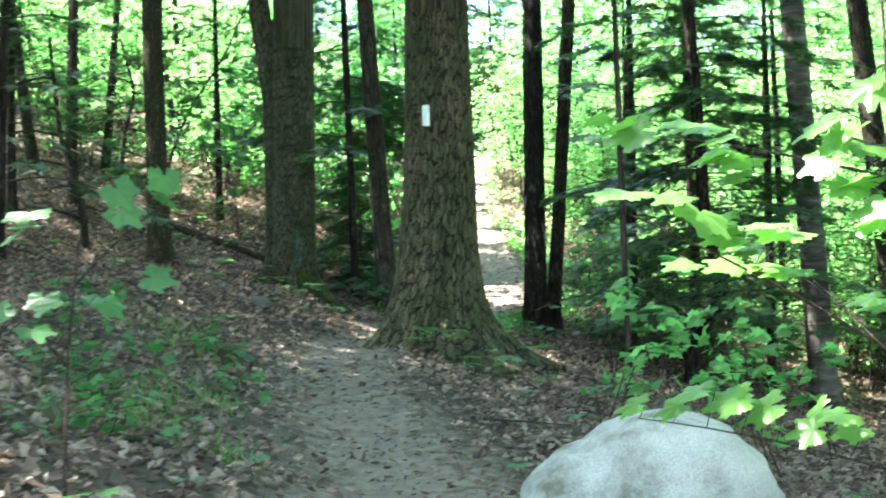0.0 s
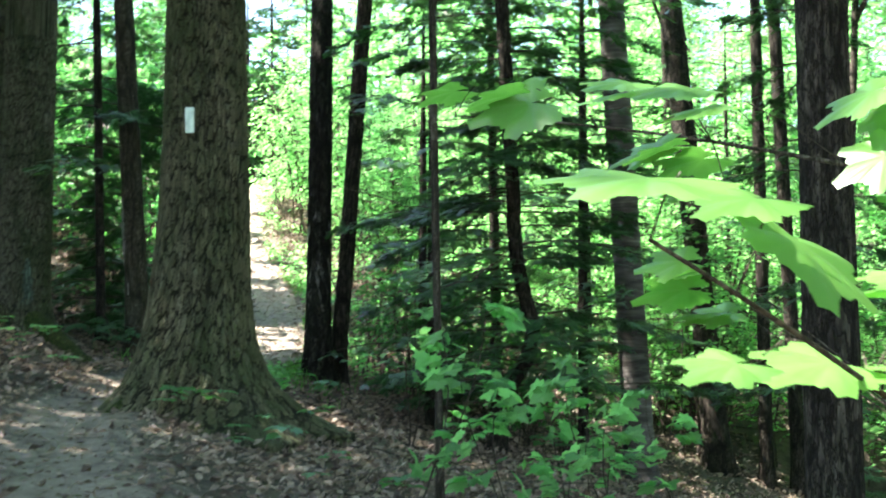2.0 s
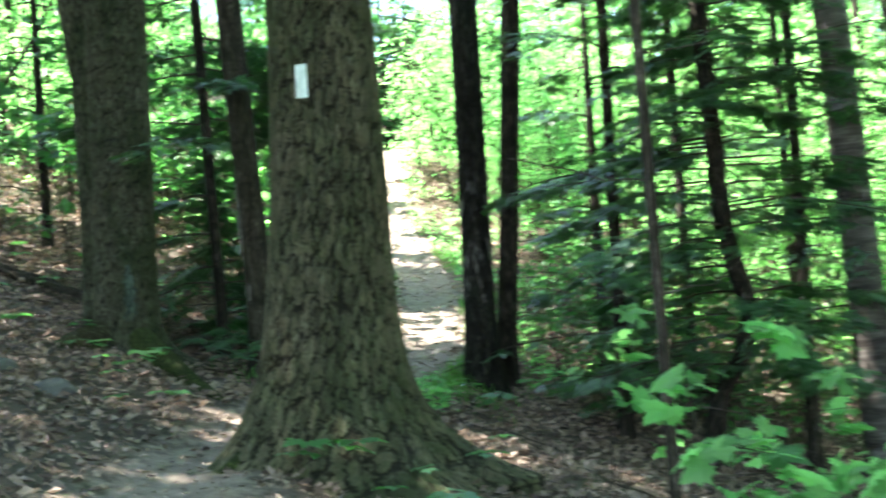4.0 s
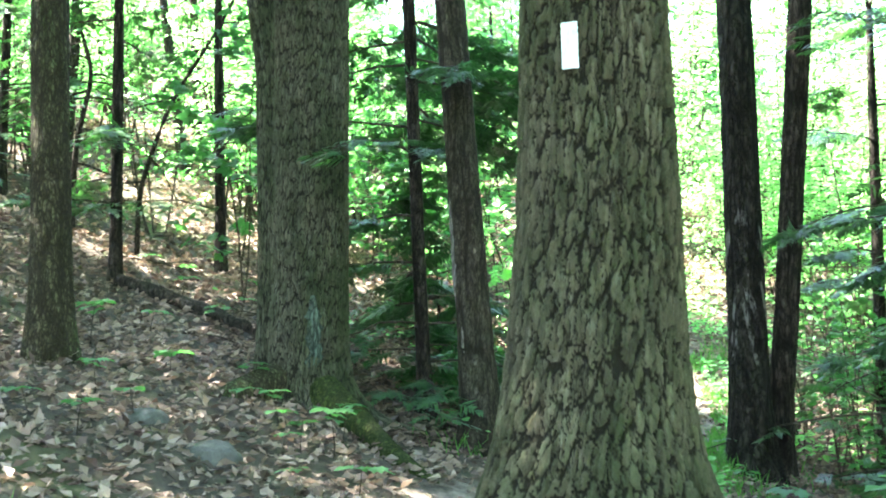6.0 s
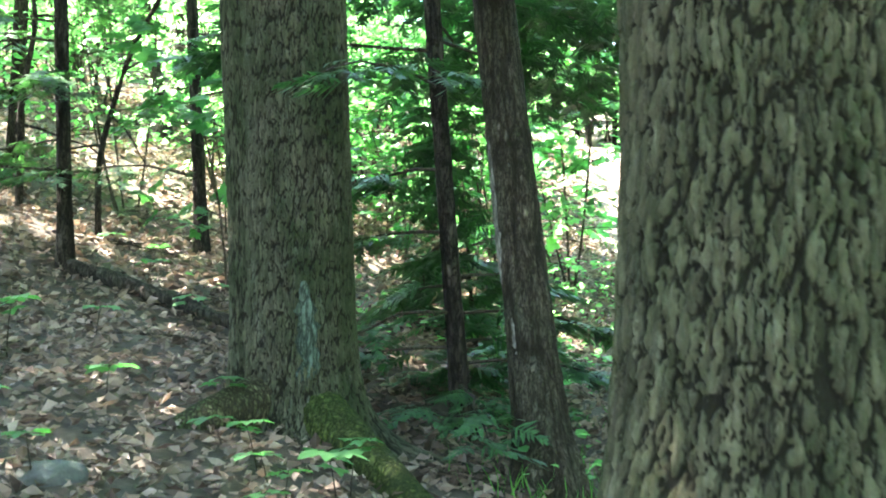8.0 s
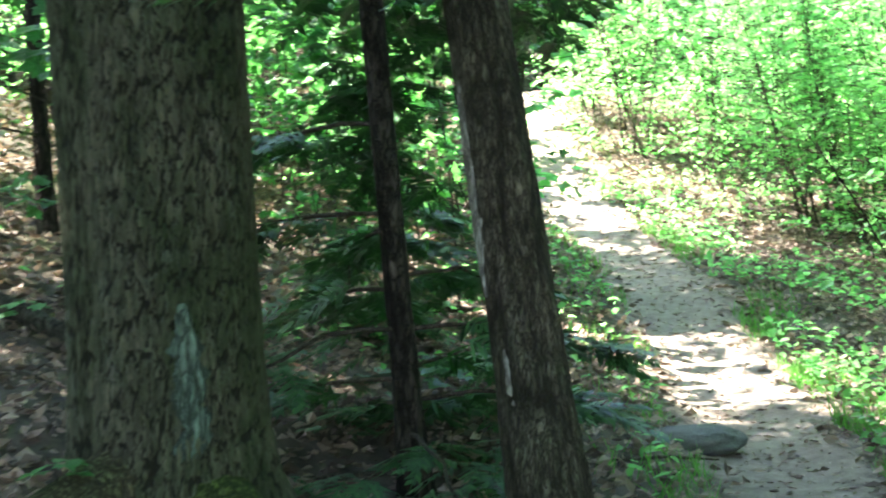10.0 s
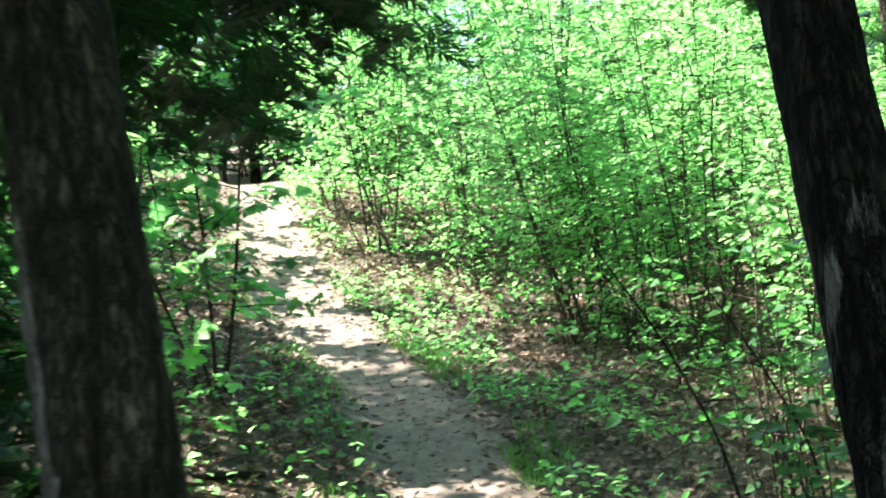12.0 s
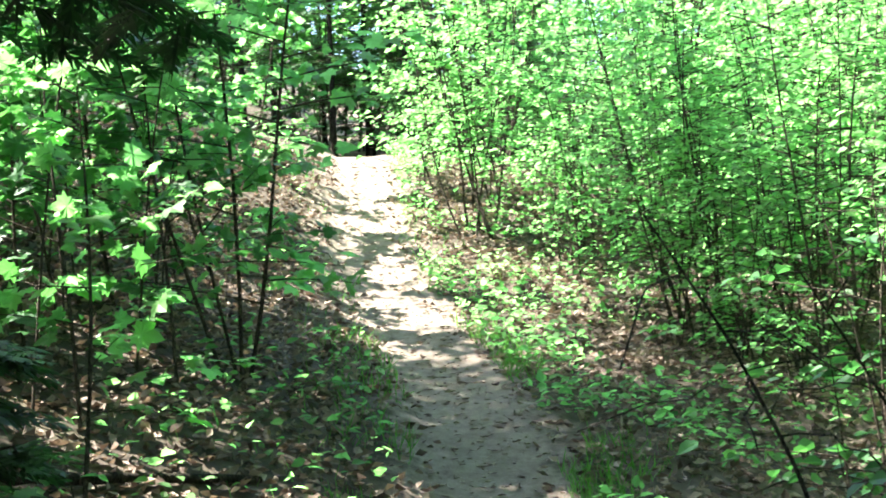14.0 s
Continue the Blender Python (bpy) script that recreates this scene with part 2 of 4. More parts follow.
def rock_material(name="granite", k=1.0):
    m, nodes, links, b = material(name, 0.85, 0.3)
    big, fine = noise_node(nodes, links, 3.0, 5, rough=0.65), noise_node(nodes, links, 80.0, 4, rough=0.7)
    col = ramp(nodes, [(p, tuple(k * x for x in c)) for p, c in ((0.34, (0.15, 0.14, 0.105)), (0.43, (0.27, 0.27, 0.24)), (0.52, (0.38, 0.38, 0.35)), (0.7, (0.47, 0.47, 0.44)))])
    links.new(big.outputs[0], col.inputs[0])
    links.new(mixed(nodes, links, 0.6, col.outputs[0], fine.outputs[0], "OVERLAY"), b.inputs["Base Color"])
    bump(nodes, links, b, fine.outputs[0], 0.8, 0.012)
    return m


GROUND, ROCK, ROCK_DARK = ground_material(), rock_material(), rock_material("mossy_stone", 0.24)
def peel_material():
    """Dark bark that peels low on the trunk; the pale streaks include painted sunlight."""
    m = bark_material("peeling_bark", (0.012, 0.010, 0.008), (0.050, 0.042, 0.033), (0.035, 0.045, 0.03), 0.3, 46.0, 0.2, 0.014, 18.0, 0.05)
    nodes, links = m.node_tree.nodes, m.node_tree.links
    b = nodes["Principled BSDF"]
    old = b.inputs["Base Color"].links[0].from_socket
    n = noise_node(nodes, links, 5.0, 5, (2.4, 2.4, 0.34), 0.7)
    tc, sep, low = nodes.new("ShaderNodeTexCoord"), nodes.new("ShaderNodeSeparateXYZ"), nodes.new("ShaderNodeMapRange")
    links.new(tc.outputs["Object"], sep.inputs[0])
    links.new(sep.outputs["Z"], low.inputs[0])
    for k, v in zip((1, 2, 3, 4), (1.7, 2.4, -0.14, 0.10)):
        low.inputs[k].default_value = v
    high = nodes.new("ShaderNodeMapRange")
    links.new(sep.outputs["Z"], high.inputs[0])
    for k, v in zip((1, 2, 3, 4), (2.9, 3.4, 0.0, -0.25)):
        high.inputs[k].default_value = v
    s0, s = nodes.new("ShaderNodeMath"), nodes.new("ShaderNodeMath")
    links.new(low.outputs[0], s0.inputs[0])
    links.new(high.outputs[0], s0.inputs[1])
    links.new(n.outputs[0], s.inputs[0])
    links.new(s0.outputs[0], s.inputs[1])
    # streak mask: pale peeled wood, brightened in colour by the sun on it
    r = ramp(nodes, [(0.63, (0, 0, 0)), (0.70, (0.85, 0.85, 0.85))])
    links.new(s.outputs[0], r.inputs[0])
    links.new(mixed(nodes, links, r.outputs[0], old, (0.19, 0.178, 0.158)), b.inputs["Base Color"])
    return m


BARK_PEEL = peel_material()
SCAR = bark_material("bare_wood", (0.16, 0.14, 0.12), (0.36, 0.33, 0.29), (0.2, 0.2, 0.17), 0.2, 40.0, 0.12, 0.006)


# ---- numeric helpers ----
TABLE = np.random.default_rng(3).random((256, 256))


def vnoise(x, y, wrap=256):
    """Smooth value noise, 0 to 1; wrap: its period in x."""
    x, y = np.broadcast_arrays(np.asarray(x, float), np.asarray(y, float))
    i, j = np.floor(x).astype(int), np.floor(y).astype(int)
    u, v = x - i, y - j
    u, v = u * u * (3 - 2 * u), v * v * (3 - 2 * v)
    i0, i1, j0, j1 = (i % wrap) % 256, ((i + 1) % wrap) % 256, j % 256, (j + 1) % 256
    return (TABLE[i0, j0] * (1 - u) + TABLE[i1, j0] * u) * (1 - v) + (TABLE[i0, j1] * (1 - u) + TABLE[i1, j1] * u) * v


def smooth(y, ys, vs, w=0.9):
    y = np.asarray(y, float)
    return sum(np.interp(y + d * w, ys, vs) for d in (-1, -0.5, 0, 0.5, 1)) / 5


PATH_Y = [0, 3.3, 5.0, 7.3, 10.3, 11.2, 12.5, 13.6, 15.5, 17.5, 19.5, 21.4, 23.2, 25, 27, 30, 34, 60]
PATH_X = [0, 0.15, 0.08, -0.35, -0.85, -0.88, -0.6, -0.05, 0.5, 0.76, 0.90, 0.96, 0.90, 0.58, 0.52, 0.60, 0.65, 0.4]
RISE_Y = [-40, 0, 3.36, 4.8, 7.3, 9.6, 11.2, 12.6, 13.7, 15.4, 17.5, 19.4, 20.7, 21.4, 23.2, 25, 26.9, 30, 31, 33.7, 45, 70, 120]
RISE_Z = [-2.5, 0.04, 0.36, 0.55, 0.74, 1.08, 1.28, 1.43, 1.46, 1.52, 1.68, 1.90, 2.28, 2.42, 2.79, 3.32, 4.1, 5.3, 5.5, 5.7, 8.6, 15.5, 24]


def path_x(y):
    return smooth(y, PATH_Y, PATH_X)


def ground(x, y):
    """Height of the ground: the path's rise, a bank up on the left, a fall on the right."""
    x, y = np.asarray(x, float), np.asarray(y, float)
    s = x - path_x(y)
    up = smooth(y, [0, 7, 11, 14, 18, 21, 30], [0.33, 0.34, 0.27, 0.24, 0.34, 0.42, 0.36], 2)
    down = smooth(y, [0, 7, 11, 15, 17.5, 20.5, 30], [0.16, 0.18, 0.26, 0.38, 0.33, 0.11, 0.10], 1.5)
    a = np.maximum(np.abs(s) - 0.3, 0)
    z = smooth(y, RISE_Y, RISE_Z) + np.where(s < 0, up * 22 * np.tanh(a / 22), -down * 11 * np.tanh(a / 11))
    near = np.clip(1.5 - np.hypot(x, y - 15) / 60, 0, 1)
    rough = (vnoise(x * 0.8 + 40, y * 0.8 + 40) - 0.5) * 0.16 * np.clip(a, 0, 1) + (vnoise(x * 3 + 9, y * 3 + 70) - 0.5) * 0.05 * np.clip(a + 0.25, 0, 1) + (vnoise(x * 9 + 5, y * 9 + 31) - 0.5) * 0.018
    return z + rough * near - 0.035 * np.exp(-(s / 0.3) ** 2)


def mesh_np(name, verts, quads=None, tris=None, smooth_shade=True):
    me = bpy.data.meshes.new(name)
    verts = np.asarray(verts, np.float32).reshape(-1, 3)
    idx, tot = [], []
    for f, k in ((quads, 4), (tris, 3)):
        if f is not None and len(f):
            f = np.asarray(f, np.int32).reshape(-1, k)
            idx.append(f.ravel())
            tot.append(np.full(len(f), k, np.int32))
    idx, tot = np.concatenate(idx), np.concatenate(tot)
    me.vertices.add(len(verts))
    me.vertices.foreach_set("co", verts.ravel())
    me.loops.add(len(idx))
    me.loops.foreach_set("vertex_index", idx)
    me.polygons.add(len(tot))
    start = np.zeros(len(tot), np.int32)
    start[1:] = np.cumsum(tot)[:-1]
    me.polygons.foreach_set("loop_start", start)
    me.polygons.foreach_set("loop_total", tot)
    me.polygons.foreach_set("use_smooth", np.full(len(tot), smooth_shade))
    me.update(calc_edges=True)
    me.validate()
    return me


def place(name, me, mat, parent=None, label=""):
    ob = new(name, me)
    if mat:
        me.materials.append(mat)
    if parent:
        ob.parent = parent
    return tagged(ob, label)


def thing(name, label, category, at=(0, 0, 0), group="", kind=""):
    ob = new(name)
    ob.location = at
    return tagged(ob, label, category, group, kind)


def unit(v):
    return v / np.maximum(np.linalg.norm(v, axis=-1, keepdims=True), 1e-9)


def stamp(template, faces, P, D, N, size):
    """Many copies of one small shape: at P, its y along D, its z along N. Gives vertices and faces."""
    D = unit(D)
    X = unit(np.cross(D, N))
    N = np.cross(X, D)
    size = np.broadcast_to(np.asarray(size, float), (len(P),))[:, None, None]
    V = P[:, None] + size * (template[None, :, :1] * X[:, None] + template[None, :, 1:2] * D[:, None] + template[None, :, 2:] * N[:, None])
    F = faces[None] + (np.arange(len(P)) * len(template))[:, None, None]
    return V.reshape(-1, 3), F.reshape(-1, faces.shape[1])


# one ovate leaf folded on its midrib, one small curled litter leaf, one blade of grass
OVATE = np.array([(0, 0, 0), (0.3, 0.28, 0.08), (0.26, 0.62, 0.05), (0, 1, -0.10), (-0.26, 0.62, 0.05), (-0.3, 0.28, 0.08), (0, 0.45, -0.02)])
OVATE_F = np.array([(0, 1, 6), (1, 2, 6), (2, 3, 6), (3, 4, 6), (4, 5, 6), (5, 0, 6)])
SIMPLE = np.array([(0, 0, 0), (0.36, 0.42, 0.07), (0, 1, -0.06), (-0.36, 0.42, 0.07)])
SIMPLE_F = np.array([(0, 1, 2), (0, 2, 3)])
DEAD = np.array([(0, 0, 0.06), (0.34, 0.4, 0.24), (0.05, 1.0, 0.12), (-0.30, 0.55, 0.20), (0.02, 0.5, -0.02)])
DEAD_F = np.array([(0, 1, 4), (1, 2, 4), (2, 3, 4), (3, 0, 4)])
BLADE = np.array([(-0.03, 0, 0), (0.03, 0, 0), (0.02, 0.55, 0.03), (-0.02, 0.55, 0.03), (0, 1, 0.16)])
BLADE_F = np.array([(0, 1, 2), (0, 2, 3), (3, 2, 4)])


def maple_outline():
    pts = []
    for ang, r in ((-80, 0.20), (-62, 0.52), (-48, 0.40), (-30, 0.62), (-8, 0.50), (8, 0.92), (22, 0.66), (40, 0.82), (58, 0.62), (74, 0.82), (90, 1.1)):
        pts.append((r * math.cos(radians(ang)), r * math.sin(radians(ang))))
    right = [(x * 0.62, y * 0.62 + 0.32) for x, y in pts]
    return right + [(-x, y) for x, y in right[-2::-1]]


def maple_template():
    edge = maple_outline()
    v = [(0, 0.36, 0.0), (0, 0.02, -0.01)]
    for x, y in edge:
        v.append((x, y, -0.30 * (x * x + (y - 0.4) ** 2) + 0.04 * math.sin(9 * x) + 0.10 * abs(x)))
    n = len(edge)
    f = [(0, 2 + i, 3 + i) for i in range(n - 1)] + [(0, 1, 2), (0, 1 + n, 1)]
    return np.array(v), np.array(f)


MAPLE, MAPLE_F = maple_template()


def broad_leaf_template():
    """A large five-lobed maple leaf with toothed lobes, folded along its main veins."""
    lobes = [(0.0, 0.60), (0.92, 0.52), (-0.92, 0.52), (1.85, 0.40), (-1.85, 0.40)]
    th = np.linspace(-2.75, 2.75, 49)
    rad = np.where(np.abs(th) < 2.2, 0.45, 0.30)
    for c, h in lobes:
        d = np.abs(th - c)
        rad = np.maximum(rad, h * np.clip(1 - (d / 0.72) ** 1.3, 0, 1) + 0.10 * np.exp(-(d / 0.5) ** 2))
    rad *= 1 + 0.05 * np.where(np.arange(49) % 2, 1, -1)
    v = [(0.0, 0.36, 0.0)]
    for ring in (0.5, 1.0):
        for t, q in zip(th, rad):
            x, y = math.sin(t) * q * ring, 0.36 + math.cos(t) * q * ring
            fold = 0.05 * (1 - min(abs(t - c) for c, _ in lobes) / 0.45) * ring - 0.22 * (q * ring) ** 2
            v.append((x, y, fold))
    f = [(0, 1 + k, 2 + k) for k in range(48)]
    for k in range(48):
        f += [(1 + k, 50 + k, 51 + k), (1 + k, 51 + k, 2 + k)]
    return np.array(v), np.array([(p, r, q) for p, q, r in f])


BROAD, BROAD_F = broad_leaf_template()


def spray_template():
    """A flat hemlock spray: a twig with side twigs, each a narrow tapering row of needles."""
    r = np.random.default_rng(11)
    v, f = [], []

    def strip(x, y, dx, dy, length, w, sag):
        n = len(v)
        for t, k in ((0.0, 0.55), (0.45, 1.0), (1.0, 0.12)):
            ww = w * k * r.uniform(0.8, 1.2)
            for side in (-1, 1):
                v.append((x + dx * length * t - side * dy * ww, y + dy * length * t + side * dx * ww, -sag * (t * length) ** 2 - 0.10 * (y + dy * length * t) ** 2))
        f.extend([(n, n + 1, n + 3), (n, n + 3, n + 2), (n + 2, n + 3, n + 5), (n + 2, n + 5, n + 4)])
    strip(0, 0, 0, 1, 1.0, 0.024, 0.1)
    for k in range(8):
        y = 0.05 + 0.11 * k
        for side in (-1, 1):
            ang = radians(58 - 4 * k + r.uniform(-10, 10))
            strip(0, y + r.uniform(-0.03, 0.03), side * math.sin(ang), math.cos(ang), (0.46 - 0.042 * k) * r.uniform(0.7, 1.2), 0.036, 0.3)
    return np.array(v), np.array(f)


SPRAY, SPRAY_F = spray_template()


def tube(points, radii, sides=6):
    """Vertices and quads of a tapering tube along points."""
    p = np.asarray(points, float)
    r = np.asarray(radii, float)
    t = unit(np.gradient(p, axis=0))
    ref = np.where(np.abs(t[:, 2:3]) > 0.9, np.array([[1.0, 0, 0]]), np.array([[0, 0, 1.0]]))
    a = unit(np.cross(t, ref))
    b = np.cross(t, a)
    th = np.arange(sides) * 2 * math.pi / sides
    v = p[:, None] + r[:, None, None] * (np.cos(th)[None, :, None] * a[:, None] + np.sin(th)[None, :, None] * b[:, None])
    k = np.arange(len(p) - 1)[:, None] * sides
    j = np.arange(sides)[None]
    q = np.stack([k + j, k + (j + 1) % sides, k + sides + (j + 1) % sides, k + sides + j], -1)
    return v.reshape(-1, 3), q.reshape(-1, 4)


def joined(pieces):
    V, F, n = [], [], 0
    for v, f in pieces:
        V.append(v)
        F.append(f + n)
        n += len(v)
    return np.concatenate(V), np.concatenate(F)


# ---- ground ----
def axis_steps(lo, hi, step, far):
    core = np.arange(lo, hi + step / 2, step)
    out, d = [], step
    e = core[-1]
    while e < far:
        d *= 1.22
        e += d
        out.append(e)
    out2, d, e = [], step, core[0]
    while e > -far:
        d *= 1.22
        e -= d
        out2.append(e)
    return np.concatenate([out2[::-1], core, out])


gx, gy = axis_steps(-6, 7, 0.07, 900), axis_steps(0, 28, 0.09, 900)
GX, GY = np.meshgrid(gx, gy, indexing="ij")
GZ = ground(GX, GY)
ni, nj = GX.shape
ii, jj = np.meshgrid(np.arange(ni - 1), np.arange(nj - 1), indexing="ij")
quads = np.stack([ii * nj + jj, (ii + 1) * nj + jj, (ii + 1) * nj + jj + 1, ii * nj + jj + 1], -1).reshape(-1, 4)
floor_mesh = mesh_np("ground", np.stack([GX, GY, GZ], -1), quads)
width = smooth(GY, [0, 4, 8, 11, 14, 17, 22, 30], [0.75, 0.85, 0.6, 0.5, 0.45, 0.42, 0.45, 0.6])
tread = np.clip(1.0 - np.abs(GX - path_x(GY)) / width * 0.62, 0, 1)
attr = floor_mesh.attributes.new("tread", "FLOAT", "POINT")
attr.data.foreach_set("value", (tread * np.interp(GY, [0, 10, 14, 17], [0.64, 0.66, 0.8, 0.9])).astype(np.float32).ravel())
tagged(place("ground", floor_mesh, GROUND), "forest floor of dark soil with a trodden dirt path", "ground", kind="structure")


# ---- trunks ----
def plate_layer(x, y, around, seed):
    """Staggered cells over x (closed after around) and y: the width of the gap at a point, and a tone for each cell."""
    i, j = np.floor(x).astype(int), np.floor(y).astype(int)
    f1, f2, tone = np.full(x.shape, 9.0), np.full(x.shape, 9.0), np.zeros(x.shape)
    for a in (-1, 0, 1):
        for b in (-2, -1, 0, 1, 2):
            ci, cj = (i + a) % around, (j + b) % 251
            hx, hy, ht = TABLE[(ci * 7 + seed) % 256, cj], TABLE[(ci * 13 + 5 * seed) % 256, (cj * 3) % 256], TABLE[(ci * 5 + 91) % 256, (cj * 11 + seed) % 256]
            d = np.hypot(i + a + 0.5 + 0.7 * (hx - 0.5) - x, 0.9 * (j + b + 0.5 + 0.95 * (hy - 0.5) - y))
            near = d < f1
            f2 = np.where(near, f1, np.minimum(f2, d))
            tone = np.where(near, ht, tone)
            f1 = np.where(near, d, f1)
    return f2 - f1, tone


def bark_plates(u, z, around, tall, seed):
    """Upright bark: long ridges broken into ragged flakes. Gives the depth of the cracks and a tone for each flake."""
    ragged = vnoise(u * 4 * around, z / tall * 6 + seed, 4 * around) - 0.5
    wander = 1.6 * (vnoise(u * 7 + seed, z * 0.9 + seed, 7) - 0.5) + 0.7 * (vnoise(u * 23 + seed, z * 4 + seed, 23) - 0.5)
    gap1, tone1 = plate_layer(u * around + wander + 0.5 * ragged, z / (3.2 * tall) + 0.3 * ragged, around, seed)
    gap2, tone2 = plate_layer(u * 2 * around + 2 * wander + 0.4 * ragged, z / (2.1 * tall) + 0.2 * ragged, 2 * around, seed + 17)
    breadth = 0.10 + 0.09 * vnoise(u * around, z / tall + 7, around)
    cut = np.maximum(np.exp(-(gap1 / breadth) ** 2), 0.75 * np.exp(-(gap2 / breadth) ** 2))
    return cut, 0.25 * tone1 + 0.75 * tone2


def trunk_mesh(base, lean, r0, z_ref, taper, top, flare=0.1, flare_h=0.25, sides=40, bark=0.008, ridges=26, bend=None, fine_to=5.5, step=0.06, lobes=5, plates_at=None):
    """A trunk from under the ground to its top, with root flare and furrowed bark. base: x, y at a height of 1.5 m."""
    g = float(ground(base[0] + lean[0] * 0, base[1]))
    z = np.concatenate([np.arange(g - 0.35, fine_to, step), np.linspace(fine_to, top, 14)])
    q = np.minimum(z, 6.5) - 1.5
    up = np.maximum(z - 6.5, 0)
    cx, cy = base[0] + lean[0] * q + lean[0] * 0.35 * up, base[1] + lean[1] * q + lean[1] * 0.2 * up
    if bend is not None:
        cx = np.where(z < bend[0][-1], np.interp(z, bend[0], bend[1]), cx)
    h = z - g
    r = r0 * np.exp(-taper * (np.minimum(z, 7) - z_ref)) * np.clip((top + 0.5 - z) / (0.55 * top), 0.06, 1)
    th = np.arange(sides) * 2 * math.pi / sides
    H, TH = np.meshgrid(h, th, indexing="ij")
    Z = np.meshgrid(z, th, indexing="ij")[0]
    u = TH / (2 * math.pi)
    fl = flare * np.exp(-np.maximum(H, -0.2) / flare_h) * (0.75 + 0.5 * (0.5 + 0.5 * np.sin(lobes * TH + 1.3 + 0.6 * np.sin(2 * TH))))
    w = vnoise(u * 6 + 3, Z * 0.9 + 17, 6)
    shift = (vnoise(u * 8, Z * 2.3 + 5, 8) - 0.5) * 2.2
    k = np.clip((u - 5 / 6) * 6, 0, 1)

    def seamless(rx, zy, off):
        """Noise round the trunk; the last sixth blends back into the first, which closes the seam."""
        n0, n1 = (vnoise(v * rx + shift * rx / ridges + off, Z * zy + 60 + off) for v in (u, u - 1))
        return n0 * (1 - k) + n1 * k
    cut = np.maximum(np.exp(-((seamless(ridges, 3.0, 0) - 0.5) / 0.11) ** 2), 0.8 * np.exp(-((seamless(ridges * 0.8, 7.5, 31) - 0.5) / 0.09) ** 2))
    plates = vnoise(u * ridges * 2, Z * 12 + 8, max(2, int(ridges * 2)))
    if plates_at:
        cut, plates = bark_plates(u, Z, *plates_at)
        plates = 0.78 * plates + 0.22 * vnoise(u * ridges * 5, Z * 45, max(2, int(ridges * 5)))
    R = r[:, None] * (1 + 0.05 * (w - 0.5)) + fl + bark * (0.35 - cut) + bark * (0.3 if plates_at else 0.5) * (plates - 0.5)
    V = np.stack([cx[:, None] + R * np.cos(TH), cy[:, None] + R * np.sin(TH), Z], -1)
    nz = len(z)
    kk, j = np.arange(nz - 1)[:, None] * sides, np.arange(sides)[None]
    F = np.stack([kk + j, kk + (j + 1) % sides, kk + sides + (j + 1) % sides, kk + sides + j], -1).reshape(-1, 4)
    me = mesh_np("trunk", V.reshape(-1, 3), F)
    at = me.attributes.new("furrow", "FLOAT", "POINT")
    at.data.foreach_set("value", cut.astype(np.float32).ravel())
    at = me.attributes.new("tone", "FLOAT", "POINT")
    at.data.foreach_set("value", plates.astype(np.float32).ravel())
    return me, (cx, cy, z, r)


def crown_mesh(centre, radius, count, size, seed, clumps=26):
    """Leaves in clumps, with an uneven outline and gaps."""
    r = np.random.default_rng(seed)
    d = unit(r.normal(size=(clumps, 3)))
    c = np.asarray(centre) + d * np.asarray(radius) * r.uniform(0.35, 1.0, (clumps, 1))
    pick = r.integers(0, clumps, count)
    P = c[pick] + r.normal(size=(count, 3)) * np.asarray(radius) * 0.17
    N = unit(r.normal(size=(count, 3)) * 0.5 + (0, 0, 1))
    D = unit(r.normal(size=(count, 3)) * (1, 1, 0.35) + (0, 0, -0.15))
    v, f = stamp(SIMPLE, SIMPLE_F, P, D, N, size * r.uniform(0.7, 1.25, count))
    return mesh_np("crown", v, tris=f, smooth_shade=False), c


def limbs(parent, axis, targets, mat, r=0.05):
    cx, cy, z, rad = axis
    for c in targets:
        k = int(np.clip(np.searchsorted(z, c[2] - 2.2), 0, len(z) - 2))
        a = np.array((cx[k], cy[k], z[k]))
        m = (a + c) / 2 + (0, 0, -0.3)
        t = np.linspace(0, 1, 6)[:, None]
        pts = (1 - t) ** 2 * a + 2 * t * (1 - t) * m + t ** 2 * c
        v, f = tube(pts, np.linspace(min(r, rad[k] * 0.6), 0.012, 6), 5)
        place("limb", mesh_np("limb", v, f), mat, parent)


def tree(name, label, mat, base, lean, r0, taper, top, crown=True, crown_r=(2.6, 2.6, 2.2), leaves=1500, leaf_size=0.2, seed=1, **kw):
    root = thing(name, label, "tree", (0, 0, 0), "forest trees")
    me, axis = trunk_mesh(base, lean, r0, 1.855 + 0.0594 * base[1], taper, top, **kw)
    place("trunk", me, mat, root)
    if crown:
        cm, cl = crown_mesh((axis[0][-1], axis[1][-1], top - 0.4), crown_r, leaves, leaf_size, seed)
        place("crown", cm, LEAF_CANOPY, root)
        limbs(root, axis, cl[:7], mat)
    return root, axis


oak, oak_axis = tree("oak_tree", "massive oak with deeply furrowed dark bark beside the path", BARK_OAK, (-0.014, 11.929), (0.012, 0.081), 0.340, 0.087, 17, flare=0.33, flare_h=0.30, sides=480, bark=0.022, ridges=34, step=0.011, fine_to=4.4, plates_at=(46, 0.062, 3), bend=([1.0, 1.6, 2.2, 2.7], [-0.065, -0.058, -0.025, 0.0004]), seed=2, crown_r=(4, 4, 2.8), leaves=3800)


